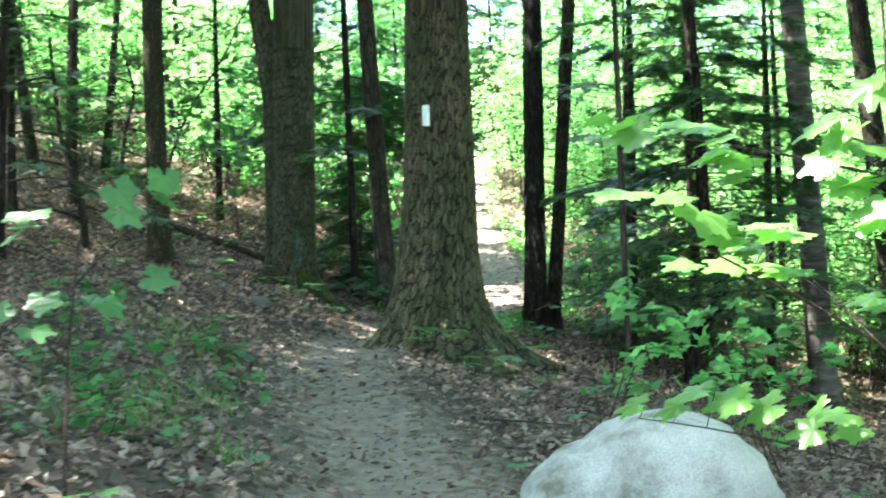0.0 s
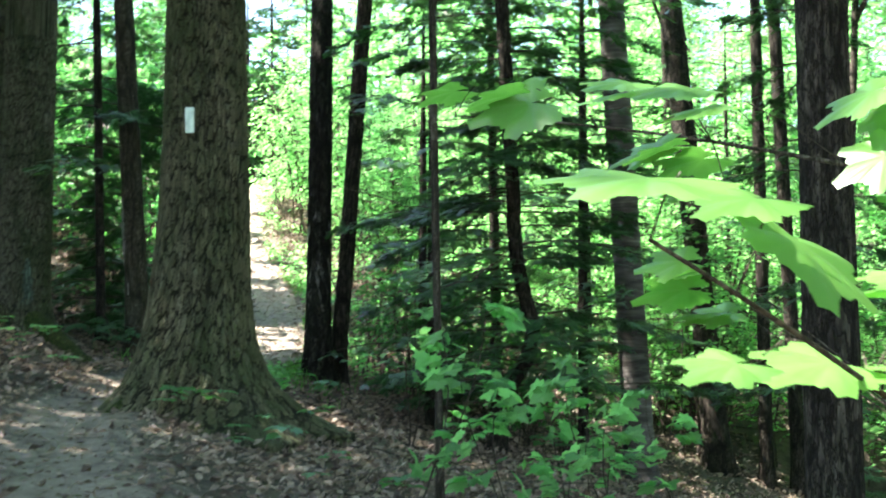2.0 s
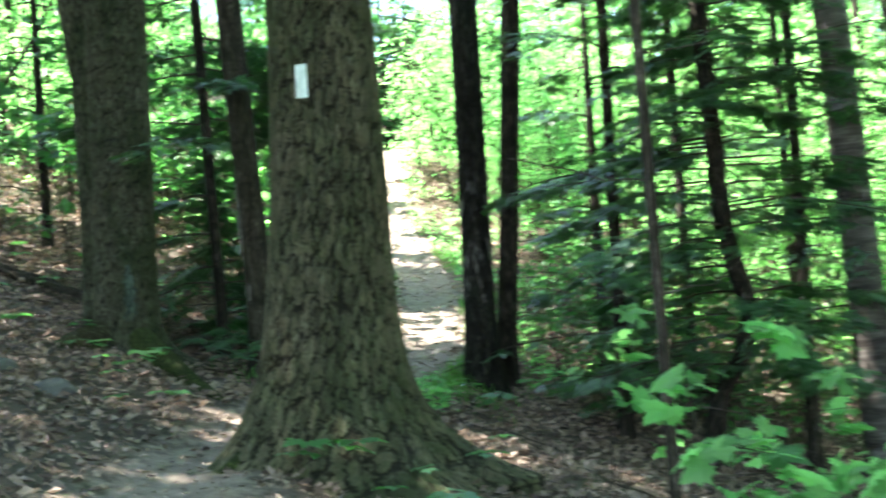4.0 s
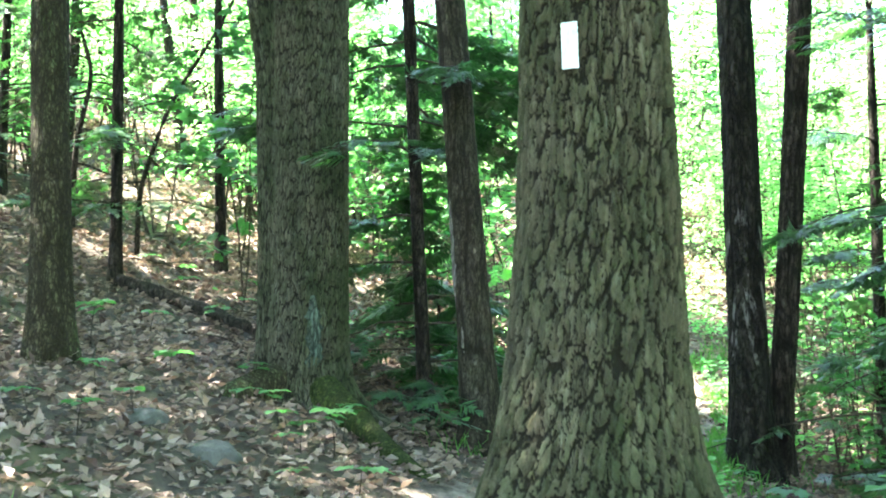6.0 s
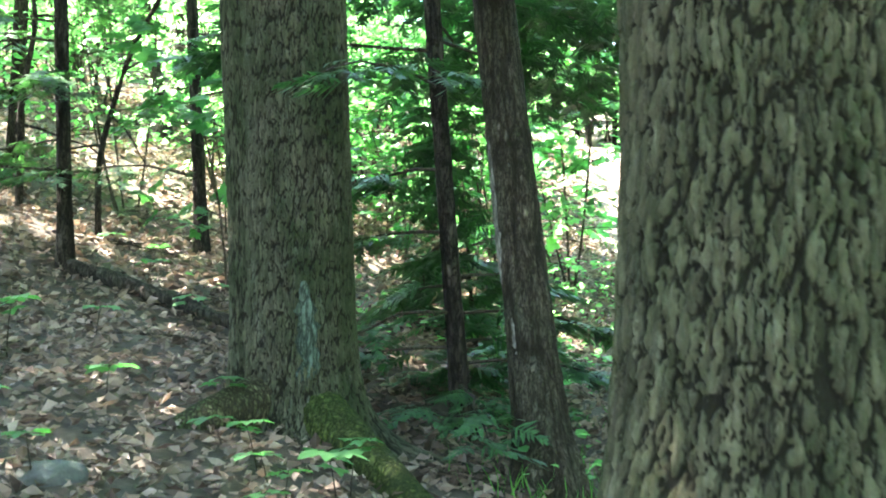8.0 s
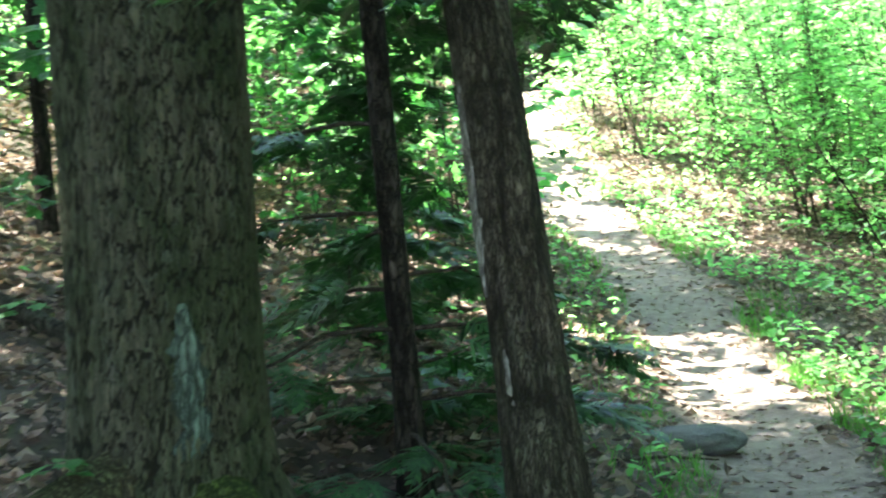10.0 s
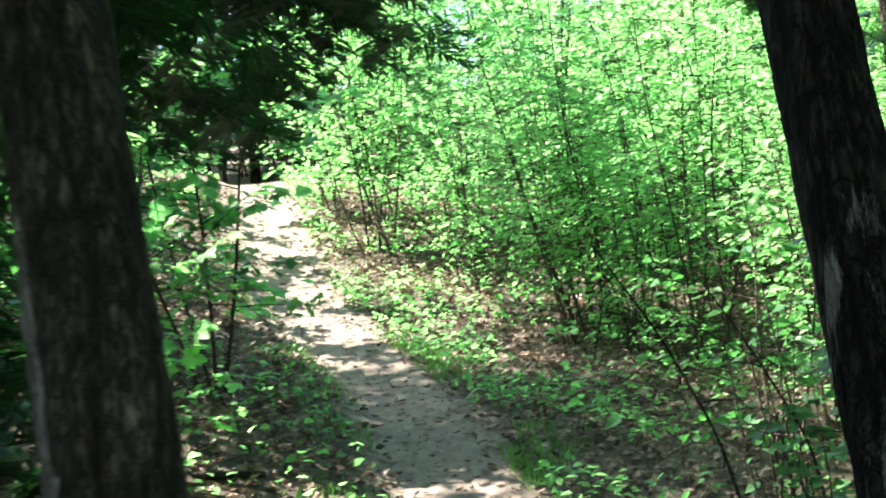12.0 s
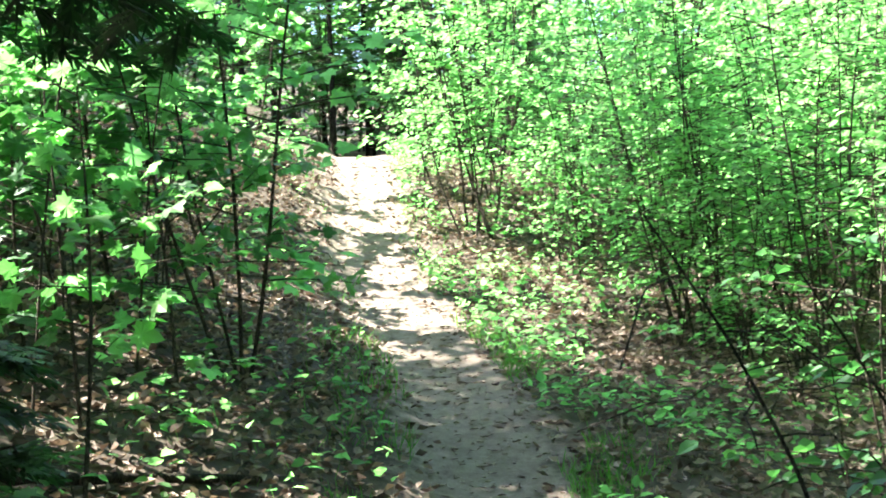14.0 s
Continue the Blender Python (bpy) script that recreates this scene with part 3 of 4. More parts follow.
def blaze():
    """A painted upright bar that follows the trunk's surface."""
    cx, cy, z, r = oak_axis
    V, nz = [], 14
    for k in range(nz + 1):
        zz = 3.28 + 0.195 * k / nz
        i = int(np.searchsorted(z, zz))
        for x in np.linspace(-0.132, -0.066, 7):
            rr = r[i] + 0.015
            dx = x - cx[i]
            yy = cy[i] - math.sqrt(max(rr * rr - dx * dx, 0.01))
            V.append((x + 0.0015 * math.sin(9 * k), yy - 0.006 + 0.004 * math.sin(k * 1.7 + x * 160), zz))
    F = [(k * 7 + j, k * 7 + j + 1, k * 7 + j + 8, k * 7 + j + 7) for k in range(nz) for j in range(6)]
    place("trail_blaze", mesh_np("trail_blaze", V, F), PAINT, oak, "pale painted trail mark")


blaze()

B, B_axis = tree("twin_maple_tree", "broad straight maple with mossy flaking bark and a second stem", BARK_FLAKY, (-1.655, 14.44), (0.018, 0.008), 0.236, 0.018, 17, flare=0.10, flare_h=0.13, sides=440, bark=0.012, ridges=44, step=0.010, fine_to=4.6, plates_at=(56, 0.034, 8), seed=3, crown_r=(3.5, 3.5, 2.6), leaves=3000)
me, _ax = trunk_mesh((-1.83, 14.47), (-0.005, 0.0), 0.125, 2.7, 0.02, 13, 0.06, sides=200, bark=0.010, ridges=26, bend=([0, 4.0, 5.0, 7.0], [-1.82, -1.83, -1.96, -2.2]), fine_to=7.5, step=0.018, plates_at=(28, 0.034, 5))
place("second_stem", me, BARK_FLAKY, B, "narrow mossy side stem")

A, A_axis = tree("slim_maple_tree", "slim straight tree with brown streaked bark on the bank", BARK_BROWN, (-2.988, 13.80), (-0.028, 0.052), 0.117, 0.05, 13, flare=0.05, sides=60, bark=0.005, ridges=24, seed=4, leaves=1600)
D, D_axis = tree("leaning_birch_tree", "leaning grey-brown trunk with a long pale sunlit bark scar", BARK_GREY, (-0.59, 14.311), (-0.058, 0.19), 0.103, 0.045, 12, flare=0.07, sides=90, bark=0.007, ridges=16, step=0.04, seed=5, leaves=1300)
F, F_axis = tree("forked_tree", "dark two-stemmed tree with peeling, sunlit pale bark low down", BARK_PEEL, (1.089, 15.145), (0.035, 0.204), 0.125, 0.025, 14, flare=0.07, sides=100, bark=0.008, ridges=20, step=0.04, seed=6, leaves=1500)
me, G_axis = trunk_mesh((1.326, 15.475), (0.074, -0.078), 0.081, 2.77, 0.02, 13, 0.06, sides=60, bark=0.005, ridges=16, bend=([0, 1.15, 1.8, 2.4], [1.22, 1.27, 1.335, 1.39]))
place("second_stem", me, BARK_DARK, F)
H, H_axis = tree("crooked_hemlock", "crooked dark hemlock with bare lower twigs and flat green sprays", BARK_DARK, (2.97, 14.231), (-0.046, -0.029), 0.069, 0.035, 10, crown=False, flare=0.05, sides=48, bark=0.004, ridges=14, step=0.05, bend=([0.4, 0.58, 1.23, 1.54, 1.86, 2.2, 2.54, 2.96], [2.66, 2.68, 2.79, 3.0, 3.08, 2.99, 2.92, 2.89]))
I_, I_axis = tree("grey_birch_tree", "grey birch with horizontal dark bands on its bark", BARK_BIRCH, (4.435, 15.332), (-0.04, -0.005), 0.15, 0.026, 14, flare=0.06, sides=60, bark=0.003, ridges=10, seed=7, leaves=1700)
J, J_axis = tree("dark_slope_tree", "dark straight tree standing down the slope", BARK_DARK, (6.04, 17.318), (-0.047, 0.077), 0.15, 0.02, 15, flare=0.06, sides=50, bark=0.006, ridges=18, seed=8, leaves=1700)
K, _ = tree("dark_slope_tree", "thin dark tree standing down the slope", BARK_DARK, (6.63, 17.0), (0.01, 0.0), 0.075, 0.02, 11, flare=0.04, sides=36, bark=0.004, ridges=12, seed=9, leaves=900)
L, _ = tree("dark_slope_tree", "thin dark tree standing down the slope", BARK_DARK, (7.05, 17.1), (-0.02, 0.0), 0.085, 0.02, 11, flare=0.04, sides=36, bark=0.004, ridges=12, seed=10, leaves=900)
M, _ = tree("dark_slope_tree", "dark tree standing close below the path", BARK_DARK, (3.0, 8.0), (0.01, 0.0), 0.13, 0.03, 14, flare=0.06, sides=60, bark=0.007, ridges=18, seed=12, leaves=1700)
N, N_axis = tree("thin_sapling", "thin straight sapling stem with a few bare twigs", BARK_TWIG, (1.39, 9.80), (0.0, 0.01), 0.024, 0.02, 6.5, crown=False, flare=0.01, sides=16, bark=0.001, ridges=8)
C, C_axis = tree("hemlock_tree", "slender dark hemlock with thin limbs of flat green sprays", BARK_DARK, (-1.012, 15.307), (-0.011, -0.10), 0.044, 0.046, 9, crown=False, flare=0.03, sides=40, bark=0.003, ridges=12, step=0.05)


# ---- hemlock limbs ----
def hemlock_limb(root, a, az, length, drop, seed, sprays=16, size=0.22, r=0.010, needles=True):
    """One drooping limb with flat sprays along it; the limb is a part, its needles a part under it."""
    rr = np.random.default_rng(seed)
    d = np.array((math.sin(az), math.cos(az), 0))
    t = np.linspace(0, 1, 7)
    pts = np.asarray(a) + d * (length * t)[:, None] + np.array((0, 0, 1.0)) * (0.10 * length * t - drop * t ** 2)[:, None] + rr.normal(0, 0.02, (7, 3)) * t[:, None]
    v, f = tube(pts, np.linspace(r, 0.003, 7), 5)
    limb = place("limb", mesh_np("limb", v, f), BARK_TWIG, root)
    if not needles:
        return
    sprays = int(sprays * 2.3)
    u = rr.uniform(0.15, 1.0, sprays) ** 0.8
    P = np.stack([np.interp(u, t, pts[:, k]) for k in range(3)], -1)
    off = rr.uniform(-1, 1, sprays) * 0.28 * length * np.minimum(1, 1.3 - u)
    P = P + np.stack([np.cos(az) * off, -np.sin(az) * off, -0.2 * np.abs(off) + rr.normal(0, 0.015, sprays)], -1)
    side = rr.choice((-1, 1), sprays) * rr.uniform(0.4, 1.2, sprays)
    dirs = np.stack([np.sin(az + side), np.cos(az + side), rr.uniform(-0.45, 0.05, sprays)], -1)
    nrm = unit(rr.normal(size=(sprays, 3)) * 0.28 + (0, 0, 1))
    v, f = stamp(SPRAY, SPRAY_F, P, dirs, nrm, size * rr.uniform(0.6, 1.2, sprays))
    place("needles", mesh_np("needles", v, tris=f, smooth_shade=False), LEAF_HEMLOCK, limb)


def clothe(root, axis, low, high, count, length, seed, sprays=15, arc=(0, 360), size=0.22):
    r = np.random.default_rng(seed)
    cx, cy, z, rad = axis
    for k in range(count):
        zz = low + (high - low) * (k + r.uniform(0, 0.8)) / count
        i = int(np.searchsorted(z, zz))
        az = radians(r.uniform(*arc))
        ll = length * r.uniform(0.6, 1.15) * (1 - 0.3 * (zz - low) / (high - low))
        hemlock_limb(root, (cx[i], cy[i], zz), az, ll, ll * r.uniform(0.12, 0.35), seed * 100 + k, sprays, size)


clothe(C, C_axis, 1.75, 3.5, 15, 1.3, 1, 22, (165, 395))
clothe(C, C_axis, 3.5, 8.2, 26, 1.5, 3, 16, (130, 400))
for _k, (_z, _az, _l) in enumerate(((3.75, 18, 2.2), (4.0, 34, 2.3), (3.85, 5, 2.0), (4.3, 12, 2.5), (4.15, 28, 2.2), (4.4, 22, 2.6), (4.5, 0, 2.2))):
    _i = int(np.searchsorted(C_axis[2], _z))
    hemlock_limb(C, (C_axis[0][_i], C_axis[1][_i], _z), radians(_az), _l, 0.25, 900 + _k, 70, 0.22)
for _k, (_z, _az, _l) in enumerate(((2.15, 62, 0.85), (2.4, 76, 0.8), (1.9, 24, 1.2), (2.05, 8, 1.5), (2.25, 14, 1.5), (1.85, 0, 1.3))):
    _i = int(np.searchsorted(C_axis[2], _z))
    hemlock_limb(C, (C_axis[0][_i], C_axis[1][_i], _z), radians(_az), _l, 0.22, 930 + _k, 26, 0.22)
for _k in range(9):
    _i = int(np.searchsorted(N_axis[2], 1.5 + 0.5 * _k))
    hemlock_limb(N, (N_axis[0][_i], N_axis[1][_i], N_axis[2][_i]), 2.4 * _k, 0.45 + 0.05 * (_k % 4), -0.1, 950 + _k, 1, r=0.004, needles=False)
clothe(H, H_axis, 1.3, 7.5, 54, 1.9, 2, 24)
clothe(H, H_axis, 1.2, 4.6, 34, 1.5, 7, 24)


def surface_patch(parent, axis, az, half, z0, z1, mat, name, label, lift=0.012, seed=1):
    """A ragged strip of bare wood, lichen or peeled bark lying on a trunk. az: degrees from -y (towards the walker) to +x."""
    cx, cy, z, r = axis
    n, m = 26, 7
    V = []
    for k in range(n + 1):
        zz = z0 + (z1 - z0) * k / n
        i = int(np.searchsorted(z, zz))
        e = math.sin(math.pi * (k + 0.3) / (n + 0.6)) ** 0.5
        w = half * e * (0.6 + 0.8 * float(vnoise(k * 0.7 + seed, seed * 3.3)))
        c = az + 6 * (float(vnoise(k * 0.3 + seed * 5, 2.2)) - 0.5) * half / 10
        for j in range(m):
            t = radians(c + w * (2 * j / (m - 1) - 1))
            rr = r[i] + (lift if 0 < j < m - 1 else -0.006)
            V.append((cx[i] + rr * math.sin(t), cy[i] - rr * math.cos(t), zz))
    F_ = [(k * m + j, k * m + j + 1, k * m + m + j + 1, k * m + m + j) for k in range(n) for j in range(m - 1)]
    place(name, mesh_np(name, V, F_), mat, parent, label)


LICHEN = bark_material("pale_lichen", (0.035, 0.045, 0.034), (0.125, 0.175, 0.135), (0.12, 0.15, 0.1), 0.4, 50.0, 0.3, 0.006)
MOSS = bark_material("moss", (0.025, 0.04, 0.012), (0.09, 0.115, 0.03), (0.07, 0.06, 0.03), 0.5, 70.0, 1.0, 0.01)
surface_patch(B, B_axis, 18, 13, 2.0, 2.55, LICHEN, "lichen_patch", "pale green lichen patch", 0.012, 3)
surface_patch(B, B_axis, 32, 8, 1.75, 2.1, LICHEN, "lichen_patch", "pale green lichen patch", 0.012, 8)
# long scar on the left edge: bare wood, with sunlight put in its colour
surface_patch(D, D_axis, -62, 16, 2.5, 3.15, SCAR, "bark_scar", "long pale scar of bare, sunlit wood", 0.006, 4)
surface_patch(D, D_axis, -40, 9, 1.95, 2.35, SCAR, "bark_scar", "short pale scar of bare wood", 0.006, 5)
surface_patch(D, D_axis, 25, 22, 1.7, 1.9, LICHEN, "lichen_patch", "pale lichen near the foot", 0.012, 6)
def root_limb(parent, pts, r0, r1, mat):
    p = np.array([(x, y, float(ground(x, y)) + dz) for x, y, dz in pts])
    u, t = np.linspace(0, 1, 18), np.linspace(0, 1, len(p))
    line = np.stack([np.interp(u, t, p[:, k]) for k in range(3)], -1)
    line[1:-1] = (line[:-2] + line[1:-1] * 2 + line[2:]) / 4
    v, f = tube(line, np.linspace(r0, r1, 18), 12)
    place("root", mesh_np("root", v, f), mat, parent, "mossy surface root")


root_limb(B, [(-1.55, 14.3, 0.12), (-1.35, 14.0, 0.05), (-1.05, 13.6, 0.0), (-0.75, 13.25, -0.06)], 0.13, 0.05, MOSS)
root_limb(B, [(-1.8, 14.3, 0.10), (-1.95, 14.0, 0.02), (-2.1, 13.8, -0.06)], 0.12, 0.05, BARK_BROWN)
root_limb(oak, [(-0.3, 11.75, 0.12), (-0.55, 11.5, 0.02), (-0.75, 11.25, -0.10)], 0.08, 0.03, MOSS)
root_limb(oak, [(0.3, 11.65, 0.12), (0.55, 11.3, 0.02), (0.75, 10.95, -0.10)], 0.08, 0.03, MOSS)


def hemlock(base, height, seed, label="young hemlock with layered flat dark green sprays", limbs_n=30, length=1.4, r=0.05):
    root = thing("young_hemlock", label, "tree", group="young hemlocks")
    me, axis = trunk_mesh(base, (random.uniform(-0.03, 0.03), random.uniform(-0.03, 0.03)), r, 2.6, 0.05, height, 0.02, sides=16, bark=0.002, ridges=8, step=0.15, fine_to=height * 0.6)
    place("trunk", me, BARK_DARK, root)
    g = float(ground(*base))
    clothe(root, axis, g + min(0.5, 0.15 * (height - g)), height - 0.3, limbs_n, length, seed, 14)
    return root


HEMLOCKS = [(2.5, 17.4), (3.6, 18.2), (4.9, 18.6), (-3.7, 17.0), (-4.9, 14.8), (7.4, 20.0), (5.5, 13.2), (-6.0, 12.6), (-4.2, 12.2), (-5.4, 18.6), (-7.0, 16.6), (3.9, 15.4), (3.3, 17.0), (-3.1, 18.2), (2.2, 14.9)]
for _k, _b in enumerate(HEMLOCKS):
    hemlock(_b, float(ground(*_b)) + 5.5 + (_k * 37 % 5) * 0.6, 20 + _k, limbs_n=24, length=1.3 + (_k % 3) * 0.25)


# ---- leafy saplings: a few kinds, copied ----
def sapling(name, label, height, stems, leaves, leaf, mat, seed, spread=0.8, start=0.25, shape="ovate", group="", radius=0.012, layers=True):
    """Thin stems from one foot, side twigs, and leaves held flat along the twigs."""
    r = np.random.default_rng(seed)
    root = thing(name, label, "sapling", group=group)
    per = max(1, leaves // stems)
    P, Dd, tw_all = [], [], []
    for s in range(stems):
        lean = r.uniform(-0.22, 0.22, 2) * spread
        hh = height * r.uniform(0.7, 1.0)
        t = np.linspace(0, 1, 8)
        foot = r.uniform(-0.10, 0.10, 2) * (stems > 1)
        pts = np.stack([foot[0] + lean[0] * hh * t + 0.05 * np.sin(5 * t + s), foot[1] + lean[1] * hh * t + 0.05 * np.cos(4 * t + s), hh * t - 0.1], -1)
        v, f = tube(pts, np.linspace(radius, radius * 0.25, 8) * r.uniform(0.7, 1.2), 6)
        place("stem", mesh_np("stem", v, f), BARK_TWIG, root)
        twigs = max(4, per // 11)
        for k in range(twigs):
            u = start + (1 - start) * (k + r.random()) / twigs
            a = np.array([np.interp(u, t, pts[:, c]) for c in range(3)])
            az = r.uniform(0, 2 * math.pi)
            ll = spread * r.uniform(0.35, 1.0) * (1.15 - 0.6 * u)
            e = a + (math.sin(az) * ll, math.cos(az) * ll, ll * r.uniform(0.0, 0.5))
            q = np.linspace(0, 1, 4)[:, None]
            line = a + (e - a) * q + np.array((0, 0, -0.12 * ll)) * q ** 2
            tw_all.append(tube(line, np.linspace(radius * 0.4, 0.0015, 4), 4))
            n = max(3, int(per / twigs))
            w = r.uniform(0.25, 1.05, n)
            base = np.stack([np.interp(w, q[:, 0], line[:, c]) for c in range(3)], -1)
            P.append(base + r.normal(0, 0.025, (n, 3)))
            s2 = az + r.choice((-1, 1), n) * r.uniform(0.3, 1.3, n)
            Dd.append(np.stack([np.sin(s2), np.cos(s2), r.uniform(-0.5, 0.1, n)], -1))
    v, f = joined(tw_all)
    tagged(place("twig_growth", mesh_np("twig_growth", v, f), BARK_TWIG, root), kind="stuff")
    P, Dd = np.concatenate(P), np.concatenate(Dd)
    N = unit(r.normal(size=P.shape) * 0.55 + (0, 0, 1))
    tmpl = {"ovate": (OVATE, OVATE_F), "simple": (SIMPLE, SIMPLE_F), "maple": (MAPLE, MAPLE_F)}[shape]
    v, f = stamp(*tmpl, P, Dd, N, leaf * r.uniform(0.45, 1.3, len(P)))
    tagged(place("foliage", mesh_np("foliage", v, tris=f, smooth_shade=False), mat, root), kind="stuff")
    return root


PLACED = set()


def scatter(protos, spots, seed, lo=0.75, hi=1.25, sink=0.0):
    r = np.random.default_rng(seed)
    for k, (x, y) in enumerate(spots):
        p = protos[k % len(protos)]
        m = pose(float(x), float(y), float(ground(x, y)) - sink, r.uniform(-5, 5), r.uniform(-5, 5), r.uniform(0, 360)) @ Matrix.Scale(r.uniform(lo, hi), 4)
        if p.name not in PLACED:
            PLACED.add(p.name)
            p.matrix_basis = m
        else:
            c = copy_thing(p, m)
            c.scale = m.to_scale()


BRUSH = [sapling("leafy_shrub", "sunlit leafy shrub with thin stems and fresh green leaves", h, 4, int(n * 1.3), 0.068, LEAF_BRIGHT, 40 + k, 1.0, 0.22, group="sunlit brush") for k, (h, n) in enumerate(((2.3, 680), (3.0, 850), (1.7, 520), (3.7, 1000), (1.0, 330)))]


def brush_spots():
    r = np.random.default_rng(5)
    out = []
    while len(out) < 240:
        x, y = r.uniform(1.2, 11.5), r.uniform(17.2, 35)
        s = x - float(path_x(y))
        edge = np.interp(y, [17, 20, 23, 27, 35], [2.4, 2.0, 1.4, 0.75, 0.7])
        if s > edge + 0.25 * r.random() and r.random() < np.interp(s, [0, 1.5, 4], [0.5, 0.7, 1]):
            out.append((x, y))
    return out


def bank_brush_spots():
    r = np.random.default_rng(8)
    out = []
    while len(out) < 95:
        x, y = r.uniform(-14, -2.4), r.uniform(18.4, 31)
        if x < -3.2 or y > 22:
            out.append((x, y))
    return out


scatter(BRUSH, brush_spots(), 6)
scatter(BRUSH[:4], bank_brush_spots(), 7, 0.9, 1.4)
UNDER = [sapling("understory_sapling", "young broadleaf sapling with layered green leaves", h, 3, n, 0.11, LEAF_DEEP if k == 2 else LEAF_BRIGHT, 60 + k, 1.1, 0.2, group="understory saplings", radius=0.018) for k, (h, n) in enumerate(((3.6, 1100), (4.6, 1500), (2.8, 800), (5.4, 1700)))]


def under_spots():
    r = np.random.default_rng(9)
    out = []
    while len(out) < 135:
        x, y = r.uniform(-22, 24), r.uniform(17, 46)
        s = x - float(path_x(y))
        if (x < -15 and y > 19.5) or s > 9.5 or (y > 34.5 and abs(s) > 0.8):
            out.append((x, y))
    while len(out) < 175:
        x, y = r.uniform(5.5, 24), r.uniform(11, 32)
        if not (y > 17 and x < 10):
            out.append((x, y))
    return out


scatter(UNDER, under_spots(), 10, 0.8, 1.5)

# the clump of stems left of the sunlit path, and two thin neighbours
LEFT_CLUMP = sapling("leafy_sapling_clump", "clump of maple stems with broad fresh leaves beside the path", 4.2, 4, 1100, 0.115, LEAF_BRIGHT, 81, 1.05, 0.15, "maple", "path saplings", 0.015)
LEFT_CLUMP.matrix_basis = pose(-0.4, 21.0, float(ground(-0.4, 21.0)))
SIDE = sapling("leafy_sapling", "thin maple sapling with broad green leaves", 3.0, 1, 210, 0.115, LEAF_BRIGHT, 82, 0.8, 0.25, "maple", "path saplings", 0.011)
scatter([SIDE], [(-0.72, 18.3), (-1.4, 20.2), (-1.9, 22.6), (-0.9, 23.4), (-2.3, 20.2), (-1.1, 25.2), (-1.2, 21.6), (-2.0, 24.2), (-0.9, 26.4), (-2.6, 22.0), (-1.5, 25.6), (-0.9, 24.3), (-3.0, 24.5), (-0.8, 28.0)], 12, 0.8, 1.3)


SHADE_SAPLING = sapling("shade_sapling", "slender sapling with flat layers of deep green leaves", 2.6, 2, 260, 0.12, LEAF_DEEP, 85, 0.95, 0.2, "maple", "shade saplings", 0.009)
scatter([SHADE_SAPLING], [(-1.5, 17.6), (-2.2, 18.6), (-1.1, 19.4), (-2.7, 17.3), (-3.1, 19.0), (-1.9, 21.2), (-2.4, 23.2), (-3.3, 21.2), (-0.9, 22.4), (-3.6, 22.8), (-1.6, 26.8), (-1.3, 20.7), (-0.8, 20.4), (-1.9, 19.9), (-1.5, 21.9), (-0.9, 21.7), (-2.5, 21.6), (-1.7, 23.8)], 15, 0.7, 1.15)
scatter([SHADE_SAPLING], [(2.5, 16.6), (3.2, 16.0), (2.1, 17.4), (3.7, 17.5), (2.9, 18.0), (3.0, 15.2), (4.2, 16.6)], 17, 0.4, 0.65)
TWIGGY = sapling("twiggy_shrub", "thin dark bare stems with a few small leaves", 1.7, 5, 170, 0.08, LEAF_DEEP, 86, 0.8, 0.2, group="twiggy shrubs", radius=0.009)
scatter([TWIGGY], [(2.6, 15.9), (3.1, 16.4), (2.2, 16.8), (3.5, 17.1), (2.8, 17.6), (2.0, 17.9), (3.9, 16.2), (3.3, 18.3), (2.4, 18.8), (4.4, 17.4), (2.3, 15.4), (2.9, 16.9), (3.6, 16.6), (2.6, 17.2), (1.9, 16.3), (2.2, 15.9), (3.0, 15.5), (4.0, 17.9), (1.8, 17.2), (2.7, 18.2), (3.4, 15.9)], 16, 0.7, 1.2)
LOW_SAPLING = sapling("low_maple_sapling", "low maple sapling with broad pale green leaves", 1.25, 2, 60, 0.13, LEAF_BRIGHT, 83, 0.7, 0.35, "maple", "low saplings", 0.008)
scatter([LOW_SAPLING], [(1.55, 8.5), (2.2, 9.2), (1.2, 9.1), (2.9, 9.8), (2.0, 8.0), (2.5, 11.0), (1.6, 12.2)], 13, 0.85, 1.2)
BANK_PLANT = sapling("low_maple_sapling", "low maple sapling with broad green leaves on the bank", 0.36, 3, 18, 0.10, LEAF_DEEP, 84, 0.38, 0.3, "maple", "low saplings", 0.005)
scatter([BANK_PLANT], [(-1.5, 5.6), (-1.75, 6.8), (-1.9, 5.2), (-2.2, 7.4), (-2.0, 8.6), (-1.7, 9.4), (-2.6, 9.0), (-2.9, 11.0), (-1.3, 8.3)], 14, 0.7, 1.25)


